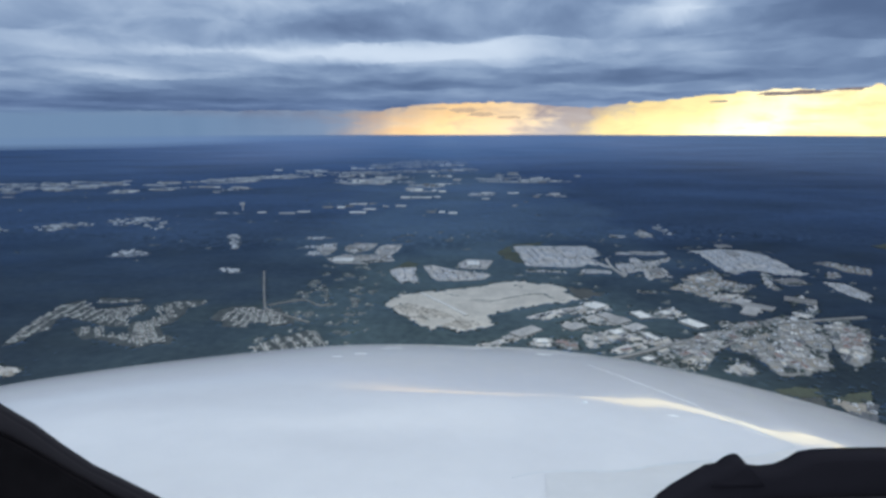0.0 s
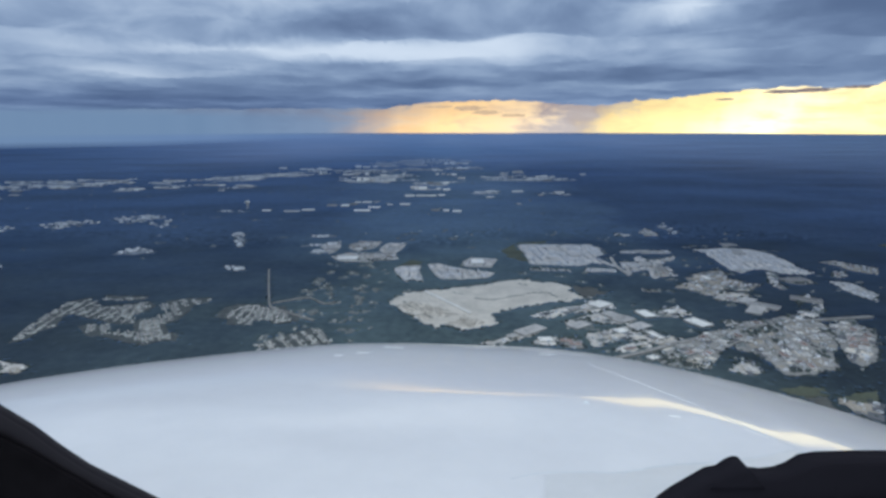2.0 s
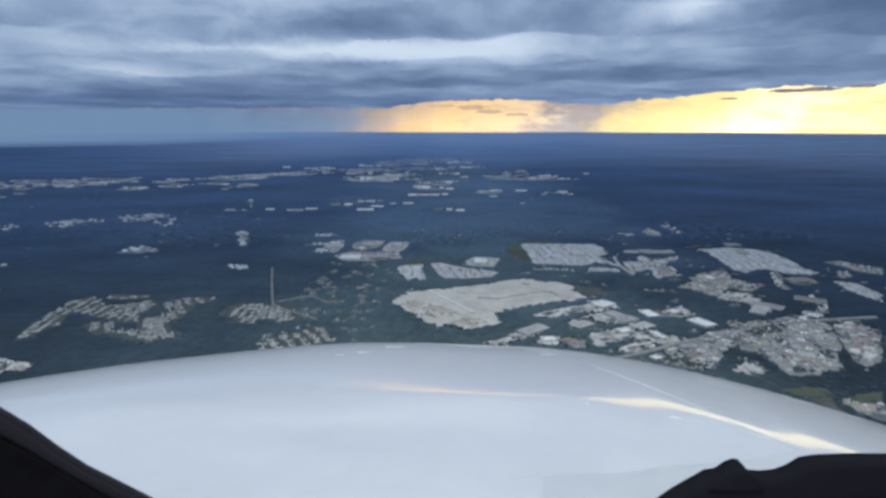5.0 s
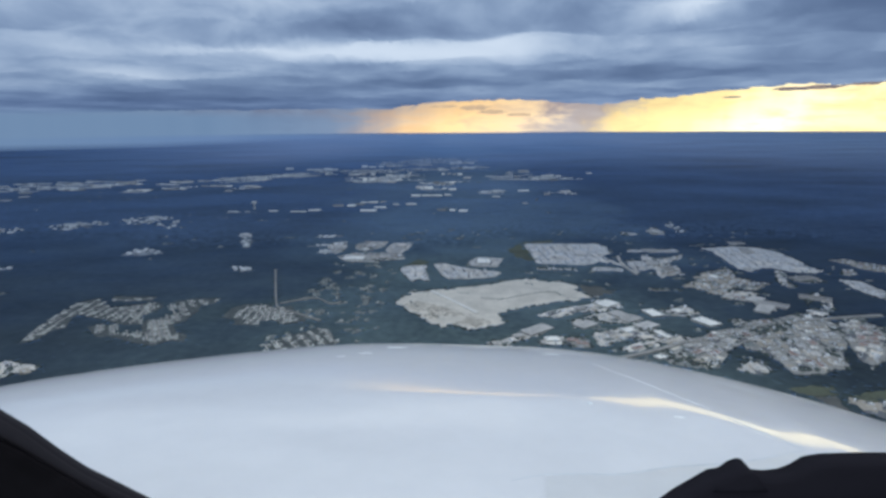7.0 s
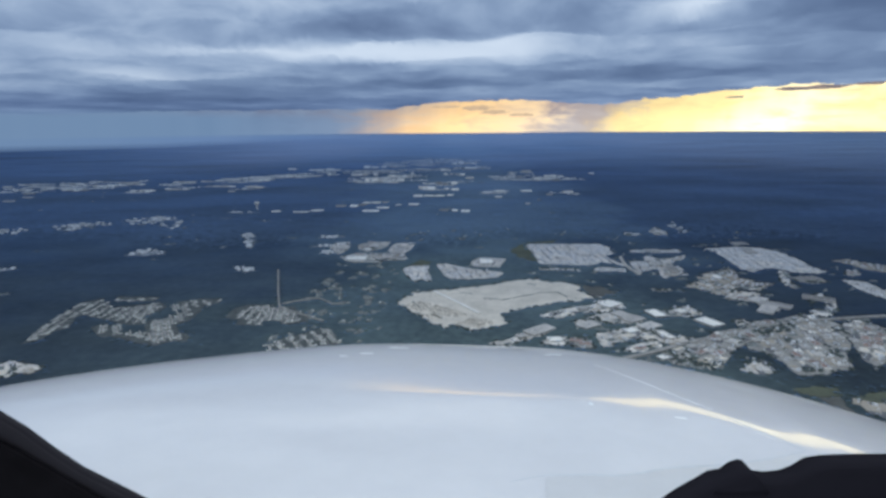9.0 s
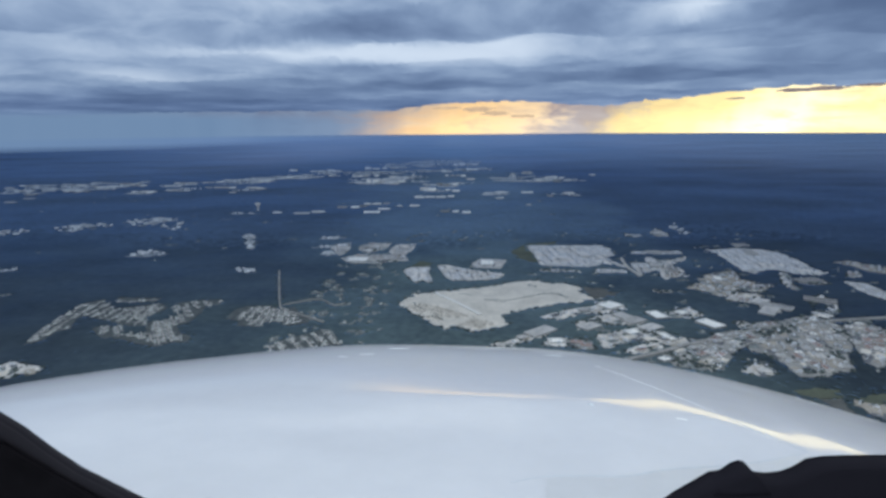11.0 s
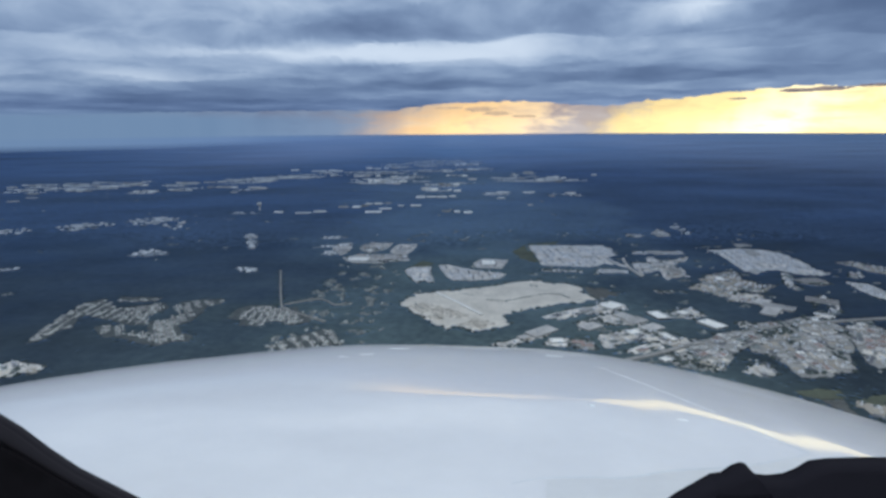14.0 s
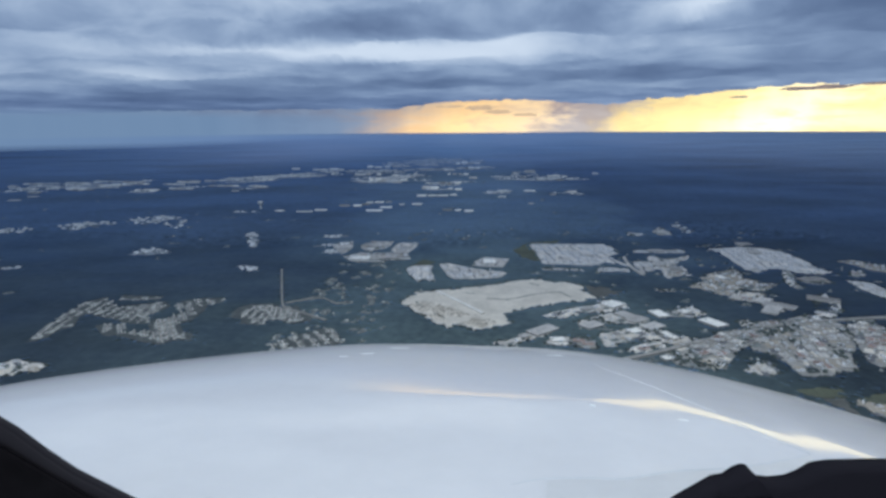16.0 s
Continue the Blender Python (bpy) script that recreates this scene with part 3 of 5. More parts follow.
lot("hamlet", (-175.6, 332.7), (-174.2, 343.4), (-155, 346.5), (-138.4, 323.3), (-138.3, 310.9), (-150.3, 323.6), (-168.1, 322.5))
lot("hamlet", (-98.3, 294.6), (-93.7, 295.8), (-84.8, 270.5), (-85.6, 266.3), (-91.3, 279.6))
lot("hamlet", (-80.9, 238), (-72.8, 236.3), (-71.9, 231.7), (-77.9, 231.8))
lot("ind", (-38, 129), (-38, 142), (-20, 143), (-17, 137), (-26, 131), (-34, 127))
lot("ind", (-93, 110), (-95, 126), (-91, 124), (-82, 114), (-85, 104))
lot("yard", (27, 136), (44, 138), (54, 131), (60, 116), (53, 113), (38, 122), (29, 125))
lot("house", (68, 126), (76, 126), (79, 119), (68, 115))
lot("house", (83, 147), (100, 145), (111, 134), (112, 114), (95, 101), (87, 113), (85, 130))
lot("pond", (102, 174), (110, 171), (111, 152), (100, 152))
lot("pond", (119, 175), (138, 189), (163, 193), (152, 163), (131, 162))
lot("field", (168, 271), (191, 282), (245, 281), (209, 239), (175, 247))
lot("far", (-184, 252), (-177, 263), (-169, 252), (-178, 245))
lot("far", (-174, 231), (-161, 237), (-154, 228), (-167, 224))
lot("far", (-125, 257), (-123, 265), (-119, 254))
lot("far", (-99, 561), (-41, 604), (-35, 536), (-87, 520))
lot("far", (-149, 640), (31, 703), (29, 654), (-137, 599))
lot("far", (35, 574), (109, 557), (102, 527), (35, 541))
lot("far", (69, 448), (80, 454), (77, 434), (67, 429))
lot("far", (18, 451), (30, 457), (29, 437), (18, 434))
lot("far", (48, 610), (74, 642), (69, 583), (47, 573))
lot("far", (-384, 489), (-352, 540), (-271, 562), (-250, 516), (-313, 470), (-357, 454))
lot("far", (-256, 469), (-240, 478), (-229, 456), (-246, 453))
lot("far", (-250, 516), (-238, 549), (-211, 486), (-230, 478))
lot("far", (-215, 561), (-152, 627), (-142, 584), (-196, 526))
lot("far", (-173, 486), (-162, 500), (-154, 476), (-167, 472))
lot("far", (-30, 510), (1, 533), (9, 508), (-22, 456))
lot("far", (-110, 756), (-41, 865), (30, 830), (19, 742), (-72, 696))
lot("far", (-64, 291), (-53, 302), (-51, 294), (-61, 284))
lot("far", (-135, 348), (-127, 372), (-119, 355), (-124, 337))
lot("far", (-129, 261), (-120, 267), (-116, 261), (-120, 253))
lot("far", (-56, 274), (-53, 276), (-47, 243), (-50, 245))
HAMLETS = [corners for kind, corners in LOTS if kind == "far"]
STRIPS = [corners for kind, corners in LOTS if kind == "hamlet"]
LOTS = [l for l in LOTS if l[0] not in ("far", "hamlet")]
NEAR_LOTS = len(LOTS)


def clearing(x, y, rx, ry, kind="far"):
    """A small ragged opening in the woods."""
    turn = rng.uniform(-0.35, 0.35)
    pts = []
    for k in range(9):
        a, r = 2 * math.pi * k / 9, rng.uniform(0.55, 1.15)
        u, v = rx * r * math.cos(a), ry * r * math.sin(a)
        pts.append((x + u * math.cos(turn) - v * math.sin(turn), y + u * math.sin(turn) + v * math.cos(turn)))
    LOTS.append((kind, pts))


for corners in HAMLETS:
    xs, ys = [c[0] for c in corners], [c[1] for c in corners]
    size = (max(xs) - min(xs)) * (max(ys) - min(ys))
    spots = np.array([(rng.uniform(min(xs), max(xs)), rng.uniform(min(ys), max(ys))) for k in range(400)])
    spots = spots[within(spots, corners)][:max(2, int(size / (380 if min(ys) < 500 else 170)) + 1)]
    grow = (0.6 + spots[:, 1].mean() / 420) * (1.0 if spots[:, 1].mean() < 580 else 0.5)
    for x, y in spots.tolist():
        clearing(x, y, grow * rng.uniform(3.0, 9.0), grow * rng.uniform(1.2, 2.6))
for corners in STRIPS:
    xs, ys = [c[0] for c in corners], [c[1] for c in corners]
    size = (max(xs) - min(xs)) * (max(ys) - min(ys))
    spots = np.array([(rng.uniform(min(xs), max(xs)), rng.uniform(min(ys), max(ys))) for k in range(400)])
    for x, y in spots[within(spots, corners)][:int(size / 14) + 4].tolist():
        clearing(x, y, rng.uniform(0.8, 2.6), rng.uniform(0.5, 1.4))
for k in range(100):
    clearing(rng.uniform(-46, -22), rng.uniform(168, 250), rng.uniform(0.6, 1.9), rng.uniform(0.8, 2.8), "glade")
# thin openings and dull plots in the woods round the yards and the town
spots = np.array([(rng.uniform(8, 125), rng.uniform(150, 300)) for k in range(300)])
covered = np.zeros(len(spots), bool)
for kind, corners in LOTS[:NEAR_LOTS]:
    covered |= within(spots, corners)
for x, y in spots[~covered & (spots[:, 0] < 0.72 * (spots[:, 1] - 30)) & (spots[:, 0] > 0.2 * (spots[:, 1] - 130))][:90].tolist():
    clearing(x, y, rng.uniform(0.6, 2.4), rng.uniform(0.5, 1.6), "glade")
for k in range(22):
    clearing(rng.uniform(-25, 22), rng.uniform(282, 306), rng.uniform(0.6, 2.0), rng.uniform(0.6, 1.8), "glade")
for k in range(70):
    x, y = rng.uniform(-280, 60), rng.uniform(205, 560)
    if abs(x) < y * 0.75 and not (-85 < x < -40 and y < 275):
        clearing(x, y, rng.uniform(0.8, 3.0), rng.uniform(0.7, 1.6), "glade")

LOOKS = {
    "bare": ("cleared_ground", GRAVEL, "wide pale gravel ground cleared in the dark woods", "cleared ground"),
    "park": ("vehicle_lot", CONCRETE, "pale concrete vehicle storage lot cleared in the woods", "parking lot"),
    "ind": ("industrial_lot", CONCRETE, "pale concrete yard round low warehouses among trees", "industrial yard"),
    "yard": ("factory_yard", ASPHALT, "large grey factory yard with rows of parked trailers", "factory yard"),
    "town": ("town_block", TARMAC, "crowded town block of low roofs and paved yards", "town block"),
    "sand": ("sand_yard", SAND, "bare sandy yard with a few sheds beside trees", "yard"),
    "house": ("subdivision", SUBURB, "suburban lots with lawns, drives and curved streets", "housing estate"),
    "field": ("grass_field", GRASS, "olive-green mown grass field at the wood's edge", "field"),
    "scrub": ("scrub_field", SCRUB, "dull brown scrub beside pale gravel ground", "field"),
    "pond": ("pond", WATER, "still teal quarry pond among trees", "pond"),
    "glade": ("glade", GLADE, "small grassy opening with a pale track in the woods", "clearing"),
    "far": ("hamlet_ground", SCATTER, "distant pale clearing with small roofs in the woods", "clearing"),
}


def lot_top(i):
    return 0.05 + 0.004 * (i if i < NEAR_LOTS else 10 + i % 23)


def outline(corners, wobble, step=2.5):
    pts = []
    for (x0, y0), (x1, y1) in zip(corners, corners[1:] + corners[:1]):
        k = max(1, int(math.hypot(x1 - x0, y1 - y0) / step))
        for i in range(k):
            x, y = x0 + (x1 - x0) * i / k, y0 + (y1 - y0) * i / k
            pts.append((x + wobble * noise.fractal((x / 3, y / 3, 1), 0.7, 2.0, 3), y + wobble * noise.fractal((x / 3, y / 3, 9), 0.7, 2.0, 3), 0.0))
    return pts


for i, (kind, corners) in enumerate(LOTS):
    name, mat, label, category = LOOKS[kind]
    rim = outline(corners, 0.4, 1.2)
    bm = bmesh.new()
    top = [bm.verts.new((x, y, lot_top(i))) for x, y, z in rim]
    foot = [bm.verts.new((x, y, -0.3)) for x, y, z in rim]
    bm.faces.new(top)
    for a in range(len(top)):
        b = (a + 1) % len(top)
        bm.faces.new((foot[a], foot[b], top[b], top[a]))
    bmesh.ops.recalc_face_normals(bm, faces=bm.faces)
    me = bpy.data.meshes.new(name)
    bm.to_mesh(me)
    bm.free()
    me.materials.append(mat)
    tagged(new(name, me), label, category, kind="structure")

# ---- roads ----


def road(width, *pts, surface=CONCRETE):
    verts, faces = [], []
    fine = []
    for k in range(len(pts) - 1):
        p0, p1, p2, p3 = (Vector(pts[min(max(k + d, 0), len(pts) - 1)]) for d in (-1, 0, 1, 2))
        cuts = max(4, int((p2 - p1).length / 0.9))
        for s in range(cuts):
            u = s / cuts
            fine.append(0.5 * (2 * p1 + (p2 - p0) * u + (2 * p0 - 5 * p1 + 4 * p2 - p3) * u * u + (3 * p1 - p0 - 3 * p2 + p3) * u ** 3))
    fine.append(Vector(pts[-1]))
    for k, p in enumerate(fine):
        d = (fine[min(k + 1, len(fine) - 1)] - fine[max(k - 1, 0)]).normalized()
        side = Vector((-d.y, d.x)) * width / 2
        for s, z in ((1, 0.42), (-1, 0.42), (-1, -0.2), (1, -0.2)):
            verts.append((p.x + s * side.x, p.y + s * side.y, z))
    for k in range(len(fine) - 1):
        a = 4 * k
        for i in range(4):
            j = (i + 1) % 4
            faces.append((a + i, a + 4 + i, a + 4 + j, a + j))
    tagged(new("road", mesh_of("road", verts, faces, surface)), "narrow pale road running straight through the woods", "road", kind="structure")
    ROADS.append((width, fine))


ROADS = []
road(0.5, (-63.1, 232.4), (-52.4, 198.2), (-49.1, 191.3), (-44.8, 188.1), (-36.4, 182.1), surface=TARMAC)
road(1.2, (29.7, 158.2), (39.4, 162.9), (49.3, 168.3), (58.4, 172.1), (68.0, 177.1), (80.1, 181.0), (102.9, 185.0), surface=TARMAC)
road(0.8, (-9.9, 207.1), (-4.6, 199.0), (2.7, 187.1), surface=PALE_TRACK)
road(0.9, (56.0, 249.7), (54.4, 237.9), (54.9, 224.6))
road(0.6, (55.9, 164.1), (63.2, 169.0), (74.0, 170.7), (84.0, 170.7), surface=TARMAC)
road(0.35, (-50.7, 195.7), (-42.7, 200.7), (-36.8, 195.6), (-34.0, 197.1), surface=TARMAC)
road(1.4, (82.5, 126), (86.3, 112.5), (85.6, 100), surface=TARMAC)
road(1.2, (-96, 129.5), (-86, 121), (-77, 111))

# ---- buildings ----
def gable(sx, sy, rise):
    x, y = sx / 2 + 0.06, sy / 2 + 0.06
    v = [(-x, -y, 0), (x, -y, 0), (x, y, 0), (-x, y, 0), (-x, 0, rise), (x, 0, rise), (-x, -y, -0.04), (x, -y, -0.04), (x, y, -0.04), (-x, y, -0.04)]
    f = [(0, 1, 5, 4), (2, 3, 4, 5), (0, 4, 3), (1, 2, 5), (6, 9, 8, 7), (0, 6, 7, 1), (1, 7, 8, 2), (2, 8, 9, 3), (3, 9, 6, 0)]
    return v, f


def make_house(sx, sy, h, wing):
    ob = new("house")
    tagged(ob, "small suburban house with a grey shingle gable roof", "house", "houses of the subdivisions")
    part("wall", mesh_of("house_wall", *joined([block(0, 0, 0, sx, sy, h)] + ([block(sx * 0.3, -sy * 0.55, 0, sx * 0.35, sy * 0.5, h * 0.9)] if wing else [])), SIDING), ob)
    part("roof", mesh_of("house_roof", *gable(sx, sy, 0.32), SHINGLE), ob, m=pose(0, 0, h))
    if wing:
        part("garage_roof", mesh_of("garage_roof", *gable(sy * 0.5, sx * 0.35, 0.2), SHINGLE), ob, m=pose(sx * 0.3, -sy * 0.55, h * 0.9, 0, 0, 90))
    return ob


def make_warehouse(sx, sy, h, roof, label):
    ob = new("warehouse")
    tagged(ob, label, "warehouse", "warehouses of the industrial belt")
    wall = part("wall", mesh_of("warehouse_wall", *joined([block(0, 0, 0, sx, sy, h)]), PANEL), ob)
    # a parapet stands round the flat roof
    deck_roof = part("roof", mesh_of("flat_roof", *joined([block(0, 0, h, sx - 0.1, sy - 0.1, 0.05)]), roof), ob)
    w = 0.12
    part("parapet", mesh_of("parapet", *joined([block(0, sy / 2, h - 0.05, sx + w, w, 0.12), block(0, -sy / 2, h - 0.05, sx + w, w, 0.12),
                                                block(sx / 2, 0, h - 0.05, w, sy - w, 0.12), block(-sx / 2, 0, h - 0.05, w, sy - w, 0.12)]), PANEL), ob)
    unit = mesh_of("roof_unit", *joined([block(0, 0, 0, 0.35, 0.28, 0.2)]), UNIT)
    for k in range(max(1, int(sx * sy / 12))):
        part("roof_unit", unit, deck_roof, m=pose(sx * rng.uniform(-0.4, 0.4), sy * rng.uniform(-0.35, 0.35), h + 0.05))
    door = mesh_of("dock_door", *joined([block(0, 0, 0, 0.4, 0.04, 0.2)]), ASPHALT)
    for k in range(int(sx / 1.6)):
        part("dock_door", door, wall, m=pose(-sx / 2 + 0.9 + 1.5 * k, -sy / 2 - 0.015, 0.08))
    return ob


HOUSES = [make_house(0.56, 0.44, 0.22, False), make_house(0.70, 0.46, 0.22, True), make_house(0.5, 0.5, 0.24, False)]
SHEDS = [make_warehouse(5.2, 3.4, 0.41, ROOF_GREY, "grey flat-roofed warehouse with rooftop units on a paved yard"),
         make_warehouse(7.5, 3.6, 0.44, ROOF_GREY, "long grey metal-roofed warehouse with dock doors on a yard"),
         make_warehouse(3.2, 2.4, 0.33, ROOF_WHITE, "small white-roofed warehouse on a paved yard"),
         make_warehouse(2.4, 1.8, 0.30, ROOF_GREY, "small grey-roofed workshop on a paved yard"),
         make_warehouse(2.6, 1.5, 0.33, ROOF_RUST, "low workshop with a rusty red roof on a yard"),
         make_warehouse(1.7, 1.3, 0.28, ROOF_GREY, "little grey-roofed shop building in a town block"),
         make_warehouse(1.5, 1.5, 0.28, ROOF_WHITE, "little white-roofed shop building in a town block")]
used = {}


def place(ob, x, y, turn):
    """The first call sets the built thing itself down, the later ones copies of it."""
    m = pose(x, y, 0.05, 0, 0, turn)
    if ob in used:
        return copy_thing(ob, m)
    used[ob] = True
    ob.matrix_basis = m
    return ob


WHITE_HALL = "bright white flat-roofed warehouse standing among trees"
big_white = {size: make_warehouse(*size, ROOF_WHITE, WHITE_HALL) for size in ((5.5, 4.5, 0.4), (3.3, 5.2, 0.35), (3.8, 5.8, 0.4), (2.2, 1.8, 0.3), (7.6, 5.2, 0.4), (4.4, 7.0, 0.4), (2.4, 3.6, 0.3), (1.8, 4.6, 0.35))}
cream_hall = make_warehouse(3.6, 14.0, 0.5, ROOF_WHITE, "long cream-roofed hall beside a grey factory yard")
TAKEN = []
WHITES = list(big_white.values())
for ob, x, y, turn, clear in ((WHITES[0], 37.5, 194.7, 38, 4), (WHITES[1], 47.1, 187.0, 14, 3), (WHITES[2], 57.7, 180.4, 27, 4), (WHITES[3], 39.3, 159.4, 23, 2),
                              (WHITES[4], -39.5, 248.4, -1, 5), (WHITES[5], 7.2, 243.0, -1, 5), (WHITES[6], 78.0, 221.7, 0, 3), (WHITES[7], 44.3, 171.9, 21, 3),
                              (SHEDS[4], 23.2, 168.6, -14, 2), (SHEDS[4], 24.8, 166.6, -14, 2), (cream_hall, 33.6, 135, -2, 5), (SHEDS[2], 27.7, 139, 0, 3)):
    place(ob, x, y, turn)
    TAKEN.append((x, y, clear))


def distant_hall(x, y, length, depth):
    """A long pale hall far out on the plain: walls, a low roof and a row of vents."""
    ob = new("distant_hall")
    ob.matrix_basis = pose(x, y, 0.05, 0, 0, rng.uniform(-4, 4))
    tagged(ob, "long pale-roofed hall in a distant clearing", "warehouse", "distant halls of the plain")
    h, bays = 0.2 + y / 2400, max(1, min(4, int(length / 5)))
    for k in range(bays):
        long, deep = length / bays * rng.uniform(0.5, 0.95), (0.4 if x < -150 else 0.5) * depth * rng.uniform(0.55, 1.1)
        at = pose(length * ((k + 0.5) / bays - 0.5), depth * rng.uniform(-0.25, 0.25), 0)
        wall = part("wall", mesh_of("hall_wall", *joined([block(0, 0, 0, long, deep, h)]), PANEL), ob, m=at)
        # more grey roofs in the west, in place of haze dimming them
        part("roof", mesh_of("hall_roof", *gable(long, deep, 0.11 * deep + 0.1), ROOF_GREY if rng.random() < (0.65 if x < -150 else 0.25) else ROOF_WHITE), wall, m=pose(0, 0, h))
    TAKEN.append((x, y, 0.5 * length))


distant_hall(-371, 507, 7.4, 13.5)
distant_hall(-339, 485, 11.6, 16.3)
distant_hall(-317, 458, 8.7, 10.8)
distant_hall(-367, 525, 17.8, 14.5)
distant_hall(-330, 501, 9.6, 13.1)
distant_hall(-297, 479, 22.7, 11.9)
distant_hall(-328, 523, 20.1, 14.3)
distant_hall(-295, 512, 24.3, 13.6)
distant_hall(-310, 540, 5.1, 15.4)
distant_hall(-288, 539, 18.0, 15.3)
distant_hall(-241, 472, 19.8, 15.2)
distant_hall(-219, 482, 20.2, 11.9)
distant_hall(-239, 541, 21.3, 20.5)
distant_hall(-219, 544, 17.8, 15.5)
distant_hall(-170, 464, 8.5, 11.0)
distant_hall(-193, 501, 27.9, 13.0)
distant_hall(-161, 491, 14.3, 20.7)
distant_hall(-173, 546, 10.1, 15.6)
distant_hall(-161, 583, 19.1, 18.0)
distant_hall(-300, 417, 7.8, 8.7)
distant_hall(-144, 662, 34.0, 23.5)
distant_hall(-127, 605, 5.6, 19.5)
distant_hall(-96, 596, 15.2, 18.8)
distant_hall(-81, 595, 7.0, 18.6)
distant_hall(-74, 539, 18.4, 25.1)
distant_hall(-55, 523, 7.1, 14.2)
distant_hall(-64, 588, 7.0, 18.1)
distant_hall(-51, 542, 9.7, 15.3)
distant_hall(-90, 698, 38.8, 26.2)
distant_hall(-25, 475, 13.2, 26.8)
distant_hall(-7, 470, 11.2, 14.9)
distant_hall(-18, 433, 28.9, 12.5)
distant_hall(-11, 511, 19.0, 17.9)
distant_hall(-5, 595, 21.5, 18.6)
distant_hall(9, 554, 8.3, 21.3)
distant_hall(-14, 650, 11.8, 22.5)
distant_hall(7, 753, 30.8, 30.8)
distant_hall(10, 671, 18.2, 24.0)
distant_hall(-184, 674, 9.5, 24.4)
distant_hall(28, 454, 8.0, 10.4)
distant_hall(25, 422, 7.3, 8.8)
distant_hall(47, 456, 9.9, 10.4)
distant_hall(67, 622, 9.8, 27.2)
distant_hall(51, 609, 8.1, 19.6)
distant_hall(60, 435, 5.6, 9.4)
distant_hall(40, 391, 4.0, 7.5)
distant_hall(75, 448, 7.6, 16.7)
distant_hall(93, 542, 7.1, 15.1)
distant_hall(86, 570, 17.5, 16.9)
distant_hall(82, 533, 7.0, 14.6)
distant_hall(67, 544, 7.1, 15.3)
distant_hall(126, 590, 7.7, 18.2)
distant_hall(54, 567, 5.0, 16.7)
distant_hall(-72, 384, 7.4, 11.9)
distant_hall(-64, 381, 6.6, 14.2)
distant_hall(-60, 388, 6.2, 7.3)
distant_hall(-51, 365, 9.5, 10.6)
distant_hall(-46, 376, 7.6, 6.8)
distant_hall(-53, 398, 17.5, 7.8)
distant_hall(-90, 360, 9.5, 6.3)
distant_hall(-82, 366, 9.7, 6.5)
distant_hall(-38, 387, 4.1, 7.3)
distant_hall(-29, 387, 6.7, 12.1)
distant_hall(-4, 363, 18.7, 12.7)
distant_hall(-105, 365, 4.9, 6.5)
distant_hall(-46, 605, 3.8, 19.3)
distant_hall(-272, 519, 17.2, 14.1)
distant_hall(-302, 435, 8.2, 9.5)
TREES, CARS, FAR_ROOFS, STREETS, HOMES = [], [], [], [], []
COTTAGES = []
PADS = {kind: [] for kind in ("asphalt", "concrete", "soil", "grass")}


def grid_in(corners, step_x, step_y, jitter):
    """Places in rows along the polygon's longest side: x, y, turn in degrees."""
    sides = [(Vector(b) - Vector(a)) for a, b in zip(corners, corners[1:] + corners[:1])]
    d = max(sides, key=lambda s: s.length).normalized()
    turn = math.atan2(d.y, d.x)
    mid = sum((Vector(c) for c in corners), Vector((0, 0))) / len(corners)
    size = max((Vector(c) - mid).length for c in corners)
    nx, ny = int(size / step_x) + 1, int(size / step_y) + 1
    pts = np.array([(mid.x + d.x * i * step_x - d.y * j * step_y + rng.uniform(-jitter, jitter),
                     mid.y + d.y * i * step_x + d.x * j * step_y + rng.uniform(-jitter, jitter)) for i in range(-nx, nx + 1) for j in range(-ny, ny + 1)])
    inner = [(mid.x + (c[0] - mid.x) * 0.93, mid.y + (c[1] - mid.y) * 0.93) for c in corners]
    return [(float(x), float(y), math.degrees(turn)) for x, y in pts[within(pts, inner)]]


def free(x, y, r):
    return all(math.hypot(x - a, y - b) > r + c for a, b, c in TAKEN)


